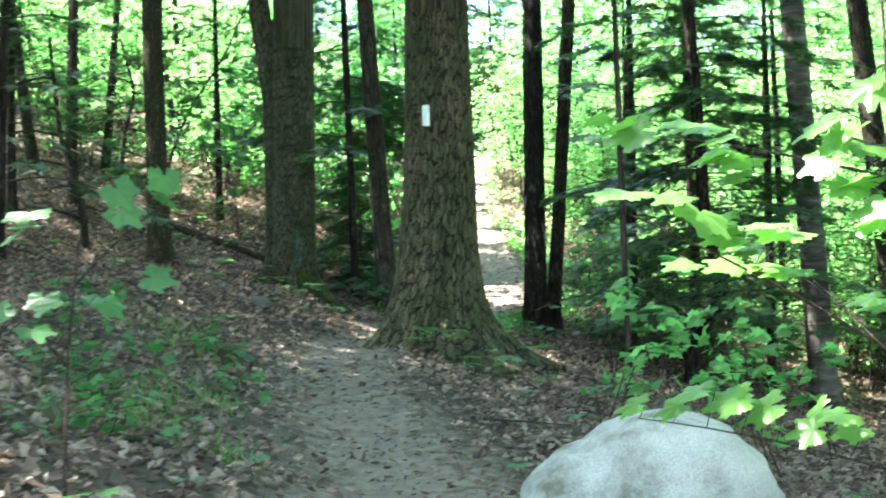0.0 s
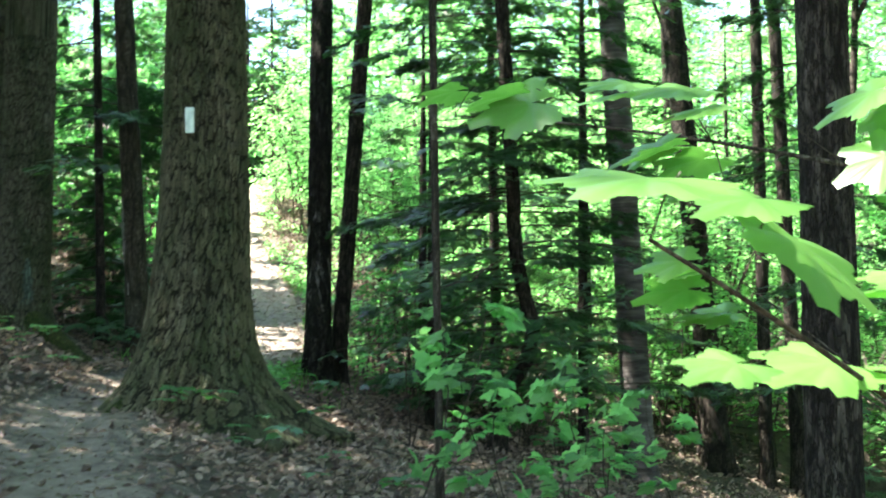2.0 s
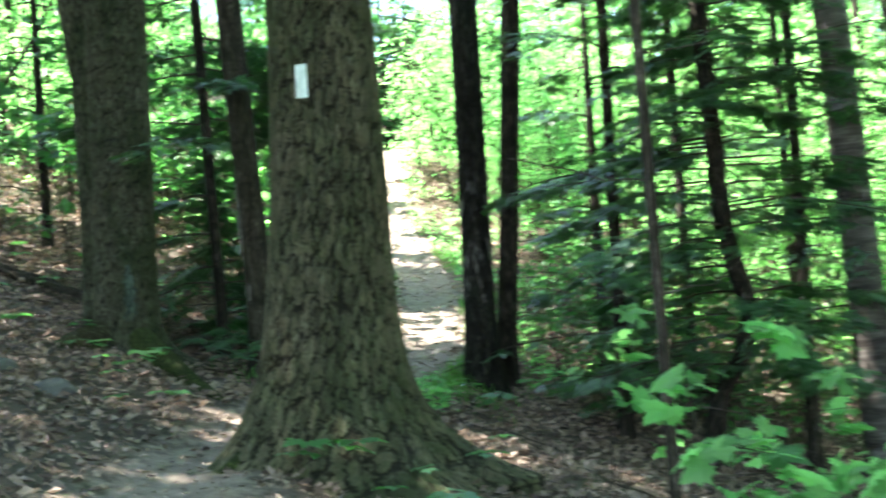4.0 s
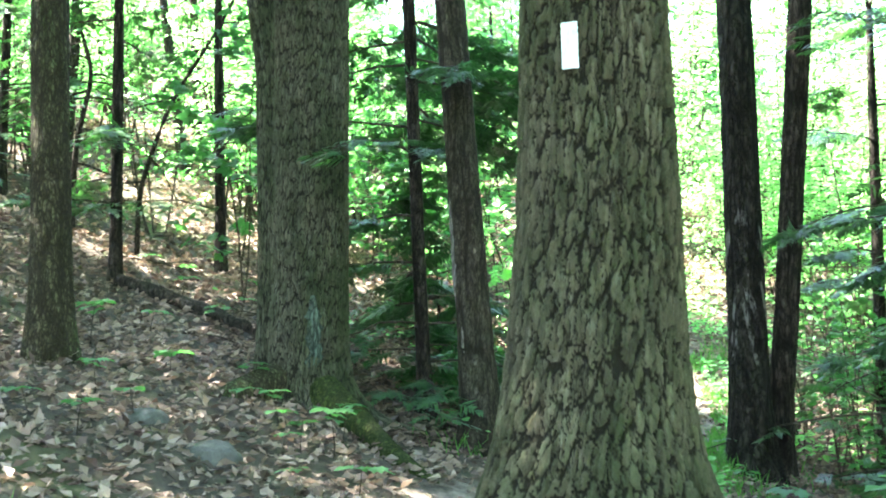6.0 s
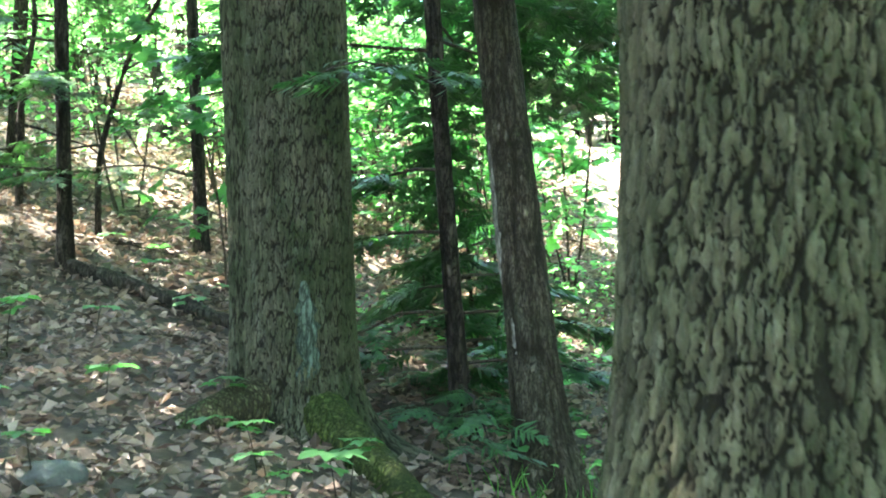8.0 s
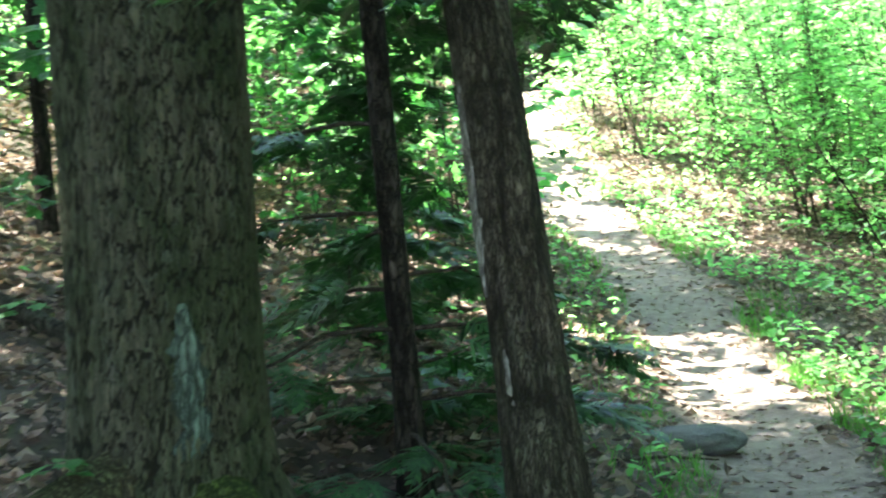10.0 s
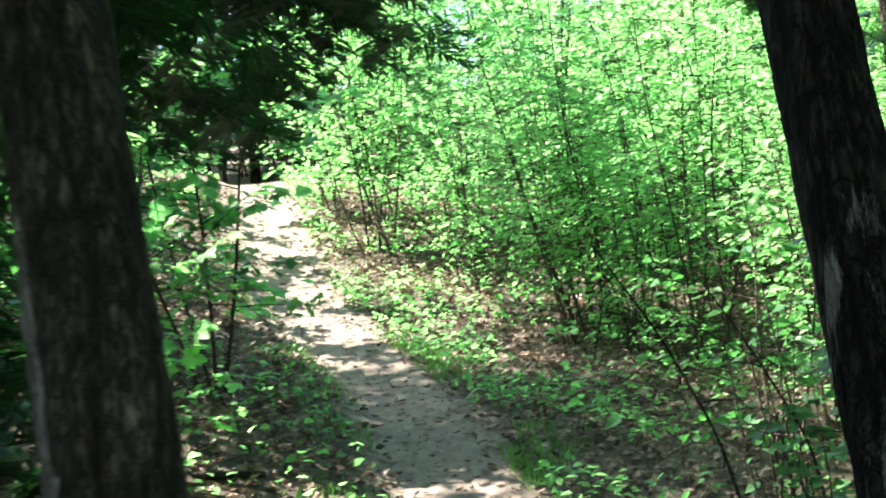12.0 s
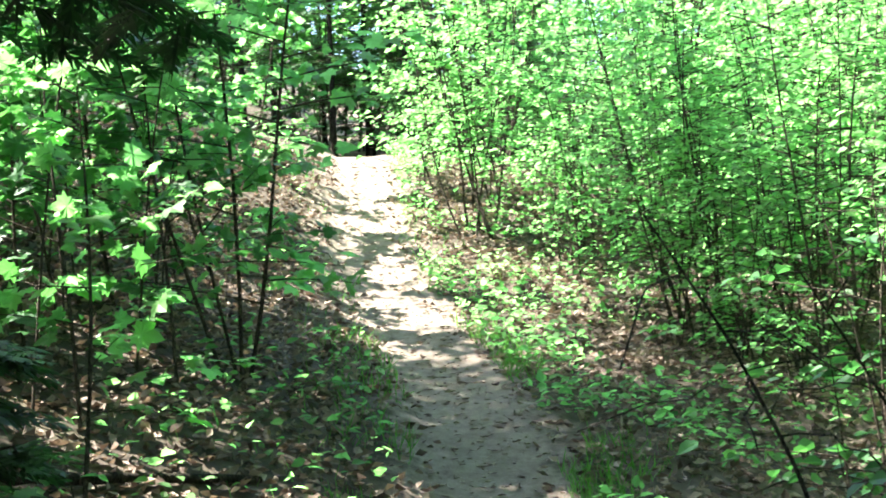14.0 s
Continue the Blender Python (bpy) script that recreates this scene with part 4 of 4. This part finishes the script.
# ---- forest beyond, and unseen trees added for shade: a few trees, copied ----
def forest_tree(seed, r0, top, mat, crown_low, leaves=4600, wide=3.0):
    root = thing("forest_tree", "tall fill-in forest tree with a shading leafy crown", "tree", group="trees beyond")
    r = np.random.default_rng(seed)
    z = np.linspace(-0.6, top, 16)
    pts = np.stack([0.12 * np.sin(z * 0.4 + seed), 0.12 * np.cos(z * 0.3 + seed), z], -1)
    v, f = tube(pts, r0 * np.clip(1.15 - z / top, 0.08, 1) + 0.10 * np.exp(-(z + 0.6) / 0.5), 14)
    place("trunk", mesh_np("trunk", v, f), mat, root)
    cm, cl = crown_mesh((0, 0, (top + crown_low) / 2 + 1), (wide, wide, (top - crown_low) / 2), leaves, 0.19, seed, 46)
    place("crown", cm, LEAF_CANOPY, root)
    limbs(root, (pts[:, 0], pts[:, 1], z, np.full(16, r0)), cl[:8], mat)
    return root


FOREST = [forest_tree(101, 0.16, 15, BARK_DARK, 5), forest_tree(102, 0.22, 18, BARK_BROWN, 7), forest_tree(103, 0.11, 12, BARK_GREY, 3.5), forest_tree(104, 0.13, 13, BARK_BIRCH, 4)]


def forest_spots():
    r = np.random.default_rng(21)
    # the first four stand out of view, added to shade the oak and path
    out = [(-5.0, 10.8), (-5.3, 13.4), (-4.9, 9.2), (-6.4, 8.0), (-6.2, -1.2), (-7.5, 9.5), (-8, 12.6), (2.8, -2.5), (-2.6, -3.5), (4.4, 3.0), (-4.0, -2.0), (6.4, 8.6), (9.2, 13.0), (-6.2, 12.0), (5.8, 5.5)]
    while len(out) < 95:
        x, y = r.uniform(-32, 34), r.uniform(-14, 62)
        s = x - float(path_x(y))
        open_sky = (-34 < s < 15 and 14.5 < y < 70) or (-14 < x < 0 and 1.5 < y < 8)
        near_walk = (abs(s) < 4.5 and y < 20) or (-5 < x < 10 and 7 < y < 20)
        if not open_sky and not near_walk:
            out.append((x, y))
    return out


scatter(FOREST, forest_spots(), 22, 0.85, 1.25, 0.1)


# low trees outside the view, added to keep sun off the bank and near path
scatter(FOREST[2:3], [(-4.8, 5.6), (-4.3, 7.5), (-5.9, 8.7), (-6.3, 10.1)], 28, 0.6, 0.7, 0.1)


def edge_tree(seed, top, mat):
    """A tree of the wood's edge, leafy almost to the ground."""
    root = thing("wood_edge_tree", "tree at the far edge of the clearing, leafy to the ground", "tree", group="wood edge")
    z = np.linspace(-0.6, top, 12)
    v, f = tube(np.stack([0.1 * np.sin(z), 0.1 * np.cos(z), z], -1), 0.13 * np.clip(1.1 - z / top, 0.08, 1), 10)
    place("trunk", mesh_np("trunk", v, f), BARK_DARK, root)
    cm, cl = crown_mesh((0, 0, top * 0.52), (2.4, 2.4, top * 0.5), 5200, 0.15, seed, 60)
    place("crown", cm, mat, root)
    return root


EDGE = [edge_tree(201, 10, LEAF_BRIGHT), edge_tree(202, 13, LEAF_CANOPY), edge_tree(203, 8, LEAF_BRIGHT)]


def edge_spots():
    r = np.random.default_rng(23)
    out = []
    while len(out) < 74:
        a, d = r.uniform(-52, 60), r.uniform(40, 75)
        x, y = d * math.sin(radians(a)), 10 + d * math.cos(radians(a))
        if not (y < 40 and -8 < x < 13) and not (abs(x - 1.5) < 4 and r.random() < 0.6) and not (-30 < a < 22 and r.random() < 0.45):
            out.append((x, y))
    return out


scatter(UNDER[2:3], [(-1.2, 34.6), (0.2, 34.2), (1.4, 34.3), (2.6, 34.5), (-0.4, 36.0), (0.9, 36.2), (2.0, 36.0), (3.4, 35.6), (0.4, 38.0), (1.8, 38.2), (-1.4, 37.6), (-2.4, 35.8)], 26, 1.0, 1.6)
scatter(UNDER[3:], [(3.2 + 0.85 * k, 35.4 + 1.7 * (k % 3)) for k in range(13)], 30, 1.2, 1.6)
scatter(EDGE, edge_spots(), 24, 0.6, 0.95, 0.2)
for _k, _b in enumerate(((-0.6, 33.6), (1.0, 34.6), (2.3, 33.9), (0.1, 36.5), (1.9, 36.8), (-1.8, 35.2))):
    hemlock(_b, float(ground(*_b)) + 6 + _k % 3, 60 + _k, limbs_n=26, length=1.5)
for _k, _b in enumerate(((0.2, 33.2), (1.5, 33.0), (-0.9, 32.4), (2.6, 32.6), (0.8, 35.0))):
    hemlock(_b, float(ground(*_b)) + 9 + _k % 2, 75 + _k, limbs_n=38, length=1.9)
for _k, _b in enumerate(((-1.05, 17.5),)):
    hemlock(_b, float(ground(*_b)) + 1.0, 85 + _k, "small hemlock with drooping dark green sprays beside the path", limbs_n=12, length=0.5, r=0.012)
# added trees whose crowns, above the view, throw dappled shade on the path
SHADE_TREE = [forest_tree(106, 0.06, 10, BARK_DARK, 6, 1600, 1.7)]
scatter(SHADE_TREE, [(-4.6, 16.6), (-4.9, 19.2), (-4.4, 21.8), (-3.4, 24.0), (-4.7, 23.2)], 27, 0.95, 1.05, 0.1)
# two more, unseen, added to shade the left bank
scatter(FOREST[2:3], [(-9.6, 16.2), (-10.2, 19.0)], 29, 0.6, 0.65, 0.1)
SLIM = [forest_tree(105, 0.07, 10, BARK_DARK, 5)]
scatter(SLIM, [(-5.6, 18.0), (-6.4, 15.8), (9.0, 19.5), (8.0, 23.5)], 25, 0.9, 1.2, 0.1)


# ---- litter, grass and low plants ----
def litter():
    r = np.random.default_rng(31)
    n = 280000
    x, y = r.uniform(-12, 7, n), 1.0 + 29 * r.random(n) ** 1.1
    s = x - path_x(y)
    keep = (r.random(n) < np.clip((np.abs(s) - 0.2) / np.interp(y, [8, 13], [1.0, 0.6]), np.interp(y, [8, 13], [0.06, 0.015]), 1)) & (r.random(n) < np.clip(1.25 - np.abs(s) / 9, 0.25, 1))
    keep &= (y < 17) | (s < 0) | (r.random(n) < 0.95)
    x, y = x[keep], y[keep]
    P = np.stack([x, y, ground(x, y) + 0.004 + 0.02 * r.random(len(x))], -1)
    N = unit(r.normal(size=P.shape) * 0.7 + (0, 0, 1))
    D = unit(r.normal(size=P.shape) * (1, 1, 0.3))
    v, f = stamp(DEAD, DEAD_F, P, D, N, r.uniform(0.03, 0.088, len(P)))
    tagged(place("leaf_litter", mesh_np("leaf_litter", v, tris=f, smooth_shade=False), LITTER), "fallen brown oak leaves covering the forest floor", "leaf litter", kind="stuff")


litter()


def grass():
    r = np.random.default_rng(33)
    n = 15000
    y = r.uniform(14.0, 31, n)
    side = np.where(r.random(n) < 0.72, 1, -1)
    off = 0.36 + np.abs(r.normal(0, 0.28, n))
    x = path_x(y) + side * off
    keep = (vnoise(x * 1.6 + 3, y * 1.6 + 8) > 0.52) & (r.random(n) < np.interp(y, [19, 23, 26], [1.0, 0.45, 0.15]))
    m = 2600
    by = r.uniform(3.2, 11.5, m)
    bx = path_x(by) - 0.75 - np.abs(r.normal(0, 0.5, m))
    bank = vnoise(bx * 1.8 + 50, by * 1.8 + 50) > 0.60
    x, y = np.concatenate([x[keep], bx[bank]]), np.concatenate([y[keep], by[bank]])
    P = np.stack([x, y, ground(x, y) - 0.01], -1)
    D = unit(r.normal(size=P.shape) * 0.42 + (0, 0, 1))
    N = unit(r.normal(size=P.shape))
    v, f = stamp(BLADE, BLADE_F, P, D, N, r.uniform(0.05, 0.17, len(P)))
    tagged(place("grass", mesh_np("grass", v, tris=f, smooth_shade=False), GRASS), "fresh green grass along the edges of the path", "grass", kind="stuff")


grass()


def debris():
    """Bits of bark, twig and crumbled leaf on the trodden dirt."""
    r = np.random.default_rng(38)
    n = 6500
    y = r.uniform(2.5, 30, n)
    x = path_x(y) + r.normal(0, 0.3, n)
    P = np.stack([x, y, ground(x, y) + 0.004], -1)
    D = unit(r.normal(size=P.shape) * (1, 1, 0.05))
    N = unit(r.normal(size=P.shape) * 0.25 + (0, 0, 1))
    v, f = stamp(DEAD * (0.7, 1, 0.6), DEAD_F, P, D, N, r.uniform(0.012, 0.05, n) * r.choice((0.7, 1.0, 1.5), n))
    tagged(place("trail_debris", mesh_np("trail_debris", v, tris=f, smooth_shade=False), LITTER), "crumbled leaves and bark bits on the dirt path", "leaf litter", kind="stuff")


debris()


def herbs():
    """Low broad-leaved herbs that crowd the edges of the path."""
    r = np.random.default_rng(34)
    n = 10000
    y = 13.5 + 17.5 * r.random(n) ** 1.35
    right = r.random(n) < 0.78
    off = np.where(right, 0.42 + np.abs(r.normal(0, 1.15, n)), 0.5 + np.abs(r.normal(0, 1.2, n)))
    x = path_x(y) + np.where(right, off, -off)
    keep = (vnoise(x * 1.3 + 13, y * 1.3 + 28) > 0.42) & ((y > 16.6) | (np.abs(x - path_x(y)) < 0.75))
    x, y = x[keep], y[keep]
    P = np.stack([x, y, ground(x, y) + r.uniform(0.02, 0.20, len(x))], -1)
    D = unit(r.normal(size=P.shape) * (1, 1, 0.3))
    N = unit(r.normal(size=P.shape) * 0.4 + (0, 0, 1))
    v, f = stamp(OVATE, OVATE_F, P, D, N, r.uniform(0.035, 0.09, len(P)))
    tagged(place("herbs", mesh_np("herbs", v, tris=f, smooth_shade=False), LEAF_BRIGHT), "low green herbs growing thickly beside the path", "herbs", kind="stuff")


herbs()


def seedling(seed, n, height, leaf):
    r = np.random.default_rng(seed)
    root = thing("seedling", "low green seedling growing from the leaf litter", "plant", group="seedlings")
    t = np.linspace(0, 1, 4)
    pts = np.stack([0.03 * t ** 2, 0.02 * t, height * t - 0.02], -1)
    v, f = tube(pts, np.linspace(0.004, 0.0015, 4), 4)
    place("stem", mesh_np("stem", v, f), BARK_TWIG, root)
    for k in range(n):
        az = 2.4 * k + r.uniform(-0.3, 0.3)
        a = pts[-1] - (0, 0, height * 0.5 * (k // 4) * r.random()) + np.array((math.sin(az), math.cos(az), 0)) * 0.02
        v, f = stamp(MAPLE, MAPLE_F, a[None], np.array([(math.sin(az), math.cos(az), -0.12)]), unit(np.array([(r.normal() * 0.2, r.normal() * 0.2, 1)])), leaf * r.uniform(0.8, 1.2))
        place("leaf", mesh_np("leaf", v, tris=f), LEAF_DEEP, root)
    return root


SEEDLINGS = [seedling(70 + k, n, h, s) for k, (n, h, s) in enumerate(((4, 0.16, 0.10), (6, 0.26, 0.11), (5, 0.20, 0.085)))]


def seedling_spots():
    r = np.random.default_rng(35)
    out = [(-0.3, 11.25), (0.1, 11.15), (0.45, 11.2), (0.25, 10.9), (0.55, 10.5), (0.2, 10.2), (0.7, 9.9), (-0.15, 11.0), (0.75, 11.6), (1.0, 12.6), (1.1, 13.9), (0.9, 14.3), (-1.55, 13.3), (-1.3, 13.5), (-1.45, 13.1), (-1.1, 12.6), (-1.65, 13.55), (-2.3, 12.3), (-2.6, 12.5), (1.05, 8.8), (1.4, 9.2), (0.9, 8.3)]
    while len(out) < 145:
        x, y = r.uniform(-4.5, 5), r.uniform(4.0, 24)
        s = x - float(path_x(y))
        if abs(s) > 0.6 and (s < 0 or r.random() < 0.8):
            out.append((x, y))
    return out


scatter(SEEDLINGS, seedling_spots(), 36, 0.7, 1.3)


# ---- boulders and fallen wood ----
def boulder(name, label, centre, size, seed, sink=0.3, turn=0.0, shoulder=(1, 1, 1, 1, 1), mat=ROCK):
    bm = bmesh.new()
    bmesh.ops.create_icosphere(bm, subdivisions=5, radius=1.0)
    for v in bm.verts:
        n = v.co.normalized()
        k = 1 + 0.16 * (noise.noise(n * 1.1 + Vector((seed, 0, 0)))) + 0.05 * noise.noise(n * 3.0 + Vector((0, seed, 0))) + 0.012 * noise.noise(n * 11)
        k *= float(np.interp(n.x, [-1, -0.5, 0.05, 0.5, 1], shoulder)) if n.z > 0 else 1.0
        v.co = Vector((math.copysign(abs(n.x) ** 0.85, n.x) * size[0], math.copysign(abs(n.y) ** 0.85, n.y) * size[1], math.copysign(abs(n.z) ** 0.9, n.z) * size[2])) * k
    me = bpy.data.meshes.new(name)
    bm.to_mesh(me)
    bm.free()
    for p in me.polygons:
        p.use_smooth = True
    ob = place(name, me, mat)
    ob.matrix_basis = pose(centre[0], centre[1], float(ground(centre[0], centre[1])) + size[2] * (1 - sink) - size[2] * 0.35, 0, 0, turn)
    return tagged(ob, label, "boulder")


boulder("boulder", "large smooth pale grey boulder at the edge of the path", (0.93, 6.25), (0.62, 0.5, 0.40), 2.0, 0.42, 0, (0.92, 0.80, 1.0, 1.02, 0.95))
boulder("stone", "low mossy stone among the fallen leaves", (-1.82, 12.71), (0.16, 0.11, 0.08), 7.0, 0.85, 15, mat=ROCK_DARK)
boulder("stone", "small mossy stone among the fallen leaves", (-2.2, 12.95), (0.12, 0.09, 0.06), 9.0, 0.75, 60, mat=ROCK_DARK)
boulder("stone", "low flat grey stone beside the path", (0.27, 17.05), (0.27, 0.17, 0.075), 5.0, 0.66, -28, mat=ROCK_DARK)


def fallen(name, label, pts, r0, r1, mat, sides=9):
    p = np.array([(x, y, float(ground(x, y)) + dz) for x, y, dz in pts])
    t = np.linspace(0, 1, len(p))
    u = np.linspace(0, 1, 24)
    line = np.stack([np.interp(u, t, p[:, k]) for k in range(3)], -1) + rng.normal(0, r0 * 0.12, (24, 3))
    v, f = tube(line, np.linspace(r0, r1, 24) * rng.uniform(0.9, 1.1, 24), sides)
    return tagged(place(name, mesh_np(name, v, f), mat), label, "fallen branch")


fallen("fallen_branch", "bare fallen branch lying on the leaves", [(-1.5, 18.4, 0.03), (-0.9, 18.85, 0.05), (-0.2, 19.42, 0.03)], 0.032, 0.018, BARK_DARK)
fallen("fallen_log", "old fallen log on the wooded bank", [(-3.6, 16.9, 0.05), (-2.8, 16.45, 0.06), (-1.9, 15.9, 0.05)], 0.055, 0.04, BARK_DARK, 14)
fallen("fallen_branch", "small fallen branch on the dirt", [(0.25, 5.15, 0.03), (0.5, 5.25, 0.05), (0.72, 5.2, 0.03)], 0.035, 0.025, BARK_GREY)
for _k in range(60):
    _x, _y, _a = rng.uniform(-4.5, 4.2), rng.uniform(6, 21), rng.uniform(0, 6.28)
    if abs(_x - float(path_x(_y))) > 0.7:
        fallen("fallen_twig", "dry twig lying among the leaves", [(_x, _y, 0.02), (_x + 0.3 * math.cos(_a), _y + 0.3 * math.sin(_a), 0.05), (_x + 0.7 * math.cos(_a + 0.2), _y + 0.7 * math.sin(_a + 0.2), 0.03)], 0.010, 0.004, BARK_TWIG, 5)


def bent_sapling(line, r0, twigs, seed, label):
    """A thin dark stem that bends as it rises, with crooked bare twigs."""
    r = np.random.default_rng(seed)
    root = thing("bent_sapling", label, "sapling", group="bent saplings")
    p = np.array(line, float)
    t, u = np.linspace(0, 1, len(p)), np.linspace(0, 1, 30)
    q = np.stack([np.interp(u, t, p[:, k]) for k in range(3)], -1)
    for _ in range(4):
        q[1:-1] = (q[:-2] + 2 * q[1:-1] + q[2:]) / 4
    v, f = tube(q, np.linspace(r0, r0 * 0.35, 30), 8)
    place("stem", mesh_np("stem", v, f), BARK_DARK, root)
    for k in range(twigs):
        i = int(6 + 22 * k / twigs)
        az, ll = r.uniform(0, 6.28), r.uniform(0.4, 1.1)
        d = np.array((math.sin(az), math.cos(az) * 0.6, r.uniform(-0.2, 0.5)))
        w = np.linspace(0, 1, 7)[:, None]
        line_ = q[i] + d * ll * w + np.array((0, 0, -0.25 * ll)) * w ** 2 + r.normal(0, 0.025, (7, 3)) * w
        v, f = tube(line_, np.linspace(r0 * 0.4, 0.003, 7), 5)
        place("twig", mesh_np("twig", v, f), BARK_DARK, root)


bent_sapling([(-3.82, 18.0, float(ground(-3.82, 18.0)) - 0.1), (-3.79, 17.97, 3.75), (-3.47, 17.83, 4.5), (-2.9, 17.7, 5.26), (-2.5, 17.6, 6.1)], 0.028, 9, 5, "thin dark sapling bending over the bank, with bare twigs")
bent_sapling([(-4.5, 18.2, float(ground(-4.5, 18.2)) - 0.1), (-4.42, 18.1, 4.2), (-4.22, 18.0, 4.85), (-4.4, 17.9, 5.6)], 0.035, 10, 6, "thin dark crooked sapling with bare twigs on the bank")
bent_sapling([(-3.9, 14.25, float(ground(-3.9, 14.25)) - 0.1), (-3.95, 14.2, 3.0), (-4.2, 14.3, 3.7), (-4.3, 14.3, 4.8)], 0.05, 8, 7, "crooked dead sapling leaning over the leaf litter")
bent_sapling([(1.72, 17.4, float(ground(1.72, 17.4)) - 0.1), (1.52, 17.4, 2.35), (1.32, 17.41, 2.8), (1.09, 17.43, 3.19)], 0.009, 6, 8, "thin dark leaning stem with bare twigs before the thicket")
bent_sapling([(2.45, 18.3, float(ground(2.45, 18.3)) - 0.1), (2.3, 18.2, 2.2), (2.0, 18.1, 2.7), (1.75, 18.0, 3.05)], 0.009, 6, 9, "thin dark leaning stem with bare twigs before the thicket")


# ---- the maple sapling that hangs over the start of the path ----
def maple_branch(root, tip_points, start, sizes, seed, mat=LEAF_MAPLE, tilt=0.5):
    """A twig from start past the leaves' places; each leaf is a part with its own stalk."""
    r = np.random.default_rng(seed)
    tip_points = list(tip_points) + [tuple(np.array(p) + r.normal(0, 0.06, 3) * (1, 1, 0.35) + (0, 0, 0.03)) for p in tip_points[1:]]
    order = sorted(tip_points, key=lambda p: -(Vector(p) - Vector(start)).length)
    line = [np.array(start, float)] + [np.array(p) + (0.03, 0.05, -0.05) for p in order[::-1]]
    c = np.array(line)
    far = c[-1]
    t = np.linspace(0, 1, 10)[:, None]
    mid = (c[0] + far) / 2 + (0, 0, 0.06)
    pts = (1 - t) ** 2 * c[0] + 2 * t * (1 - t) * mid + t ** 2 * far
    v, f = tube(pts, np.linspace(0.007, 0.002, 10), 6)
    twig = place("branch", mesh_np("branch", v, f), BARK_TWIG, root)
    for k, p in enumerate(order):
        p = np.array(p)
        i = int(np.argmin(np.linalg.norm(pts - p, axis=1)))
        out = p - pts[i]
        d = unit(np.array([(far - c[0])[0] + r.normal() * 0.25 + out[0] * 3, (far - c[0])[1] * 0.6 + r.normal() * 0.3 + out[1] * 2, -0.28 + r.normal() * 0.12]))
        s = sizes * r.uniform(0.8, 1.2)
        foot = p - d * s * 0.5
        v, f = stamp(BROAD, BROAD_F, foot[None], d[None], unit(np.array([(r.normal() * 0.28, r.normal() * 0.25 - tilt, 1.0)])), s)
        leaf = place("leaf", mesh_np("leaf", v, tris=f), mat, twig)
        v, f = tube(np.array([pts[i], (pts[i] + foot) / 2 + (0, 0, 0.01), foot]), [0.0018, 0.0015, 0.0012], 4)
        place("leaf_stalk", mesh_np("leaf_stalk", v, f), BARK_TWIG, twig)
    return twig


MAPLE_SAPLING = thing("maple_sapling", "maple sapling with large translucent bright green leaves over the path", "sapling")
_foot = (1.75, 4.3, float(ground(1.75, 4.3)))
_stem = np.array([_foot, (1.68, 4.3, 0.9), (1.6, 4.35, 1.5), (1.55, 4.4, 2.1), (1.56, 4.45, 2.7)])
_v, _f = tube(_stem, [0.016, 0.013, 0.011, 0.008, 0.004], 8)
place("stem", mesh_np("stem", _v, _f), BARK_TWIG, MAPLE_SAPLING)
maple_branch(MAPLE_SAPLING, [(0.70, 5.55, 2.32), (0.82, 5.35, 2.29), (0.75, 4.95, 2.17), (0.88, 4.6, 2.13), (0.96, 4.4, 2.06), (1.04, 4.85, 2.06), (1.12, 4.9, 1.98)], (1.57, 4.4, 1.9), 0.19, 91, tilt=0.3)
maple_branch(MAPLE_SAPLING, [(0.46, 3.29, 1.775), (0.82, 3.68, 1.60), (0.70, 3.45, 1.72), (0.95, 3.6, 1.68), (1.06, 4.83, 1.75), (1.12, 4.86, 1.70), (1.6, 4.73, 1.48), (0.96, 3.6, 1.57), (1.75, 4.73, 1.34)], (1.65, 4.3, 1.2), 0.155, 92, tilt=0.2)
maple_branch(MAPLE_SAPLING, [(0.66, 4.6, 1.15), (0.8, 4.6, 1.14), (0.98, 4.5, 1.16), (1.1, 4.5, 1.13), (1.22, 4.4, 1.06), (1.37, 4.4, 1.06)], (1.7, 4.3, 0.85), 0.17, 93)
maple_branch(MAPLE_SAPLING, [(1.3, 4.4, 1.97), (1.39, 4.4, 1.88), (1.53, 4.5, 2.23), (1.43, 4.3, 1.76), (1.49, 4.5, 2.03), (1.4, 4.5, 2.07)], (1.56, 4.4, 1.75), 0.17, 94)
BANK_SAPLING = thing("maple_sapling", "small maple sapling on the bank with broad green leaves", "sapling")
_v, _f = tube(np.array([(-1.35, 4.6, float(ground(-1.35, 4.6))), (-1.33, 4.6, 1.4), (-1.28, 4.6, 1.85)]), [0.008, 0.006, 0.003], 6)
place("stem", mesh_np("stem", _v, _f), BARK_TWIG, BANK_SAPLING)
maple_branch(BANK_SAPLING, [(-1.44, 4.5, 1.88), (-1.12, 4.6, 1.88), (-1.0, 4.7, 1.94), (-1.5, 4.5, 1.8)], (-1.33, 4.6, 1.6), 0.15, 95, LEAF_DEEP)
maple_branch(BANK_SAPLING, [(-1.01, 4.6, 1.65), (-1.3, 4.3, 1.56), (-1.32, 4.2, 1.47), (-1.15, 4.5, 1.55)], (-1.34, 4.6, 1.35), 0.14, 96, LEAF_DEEP)
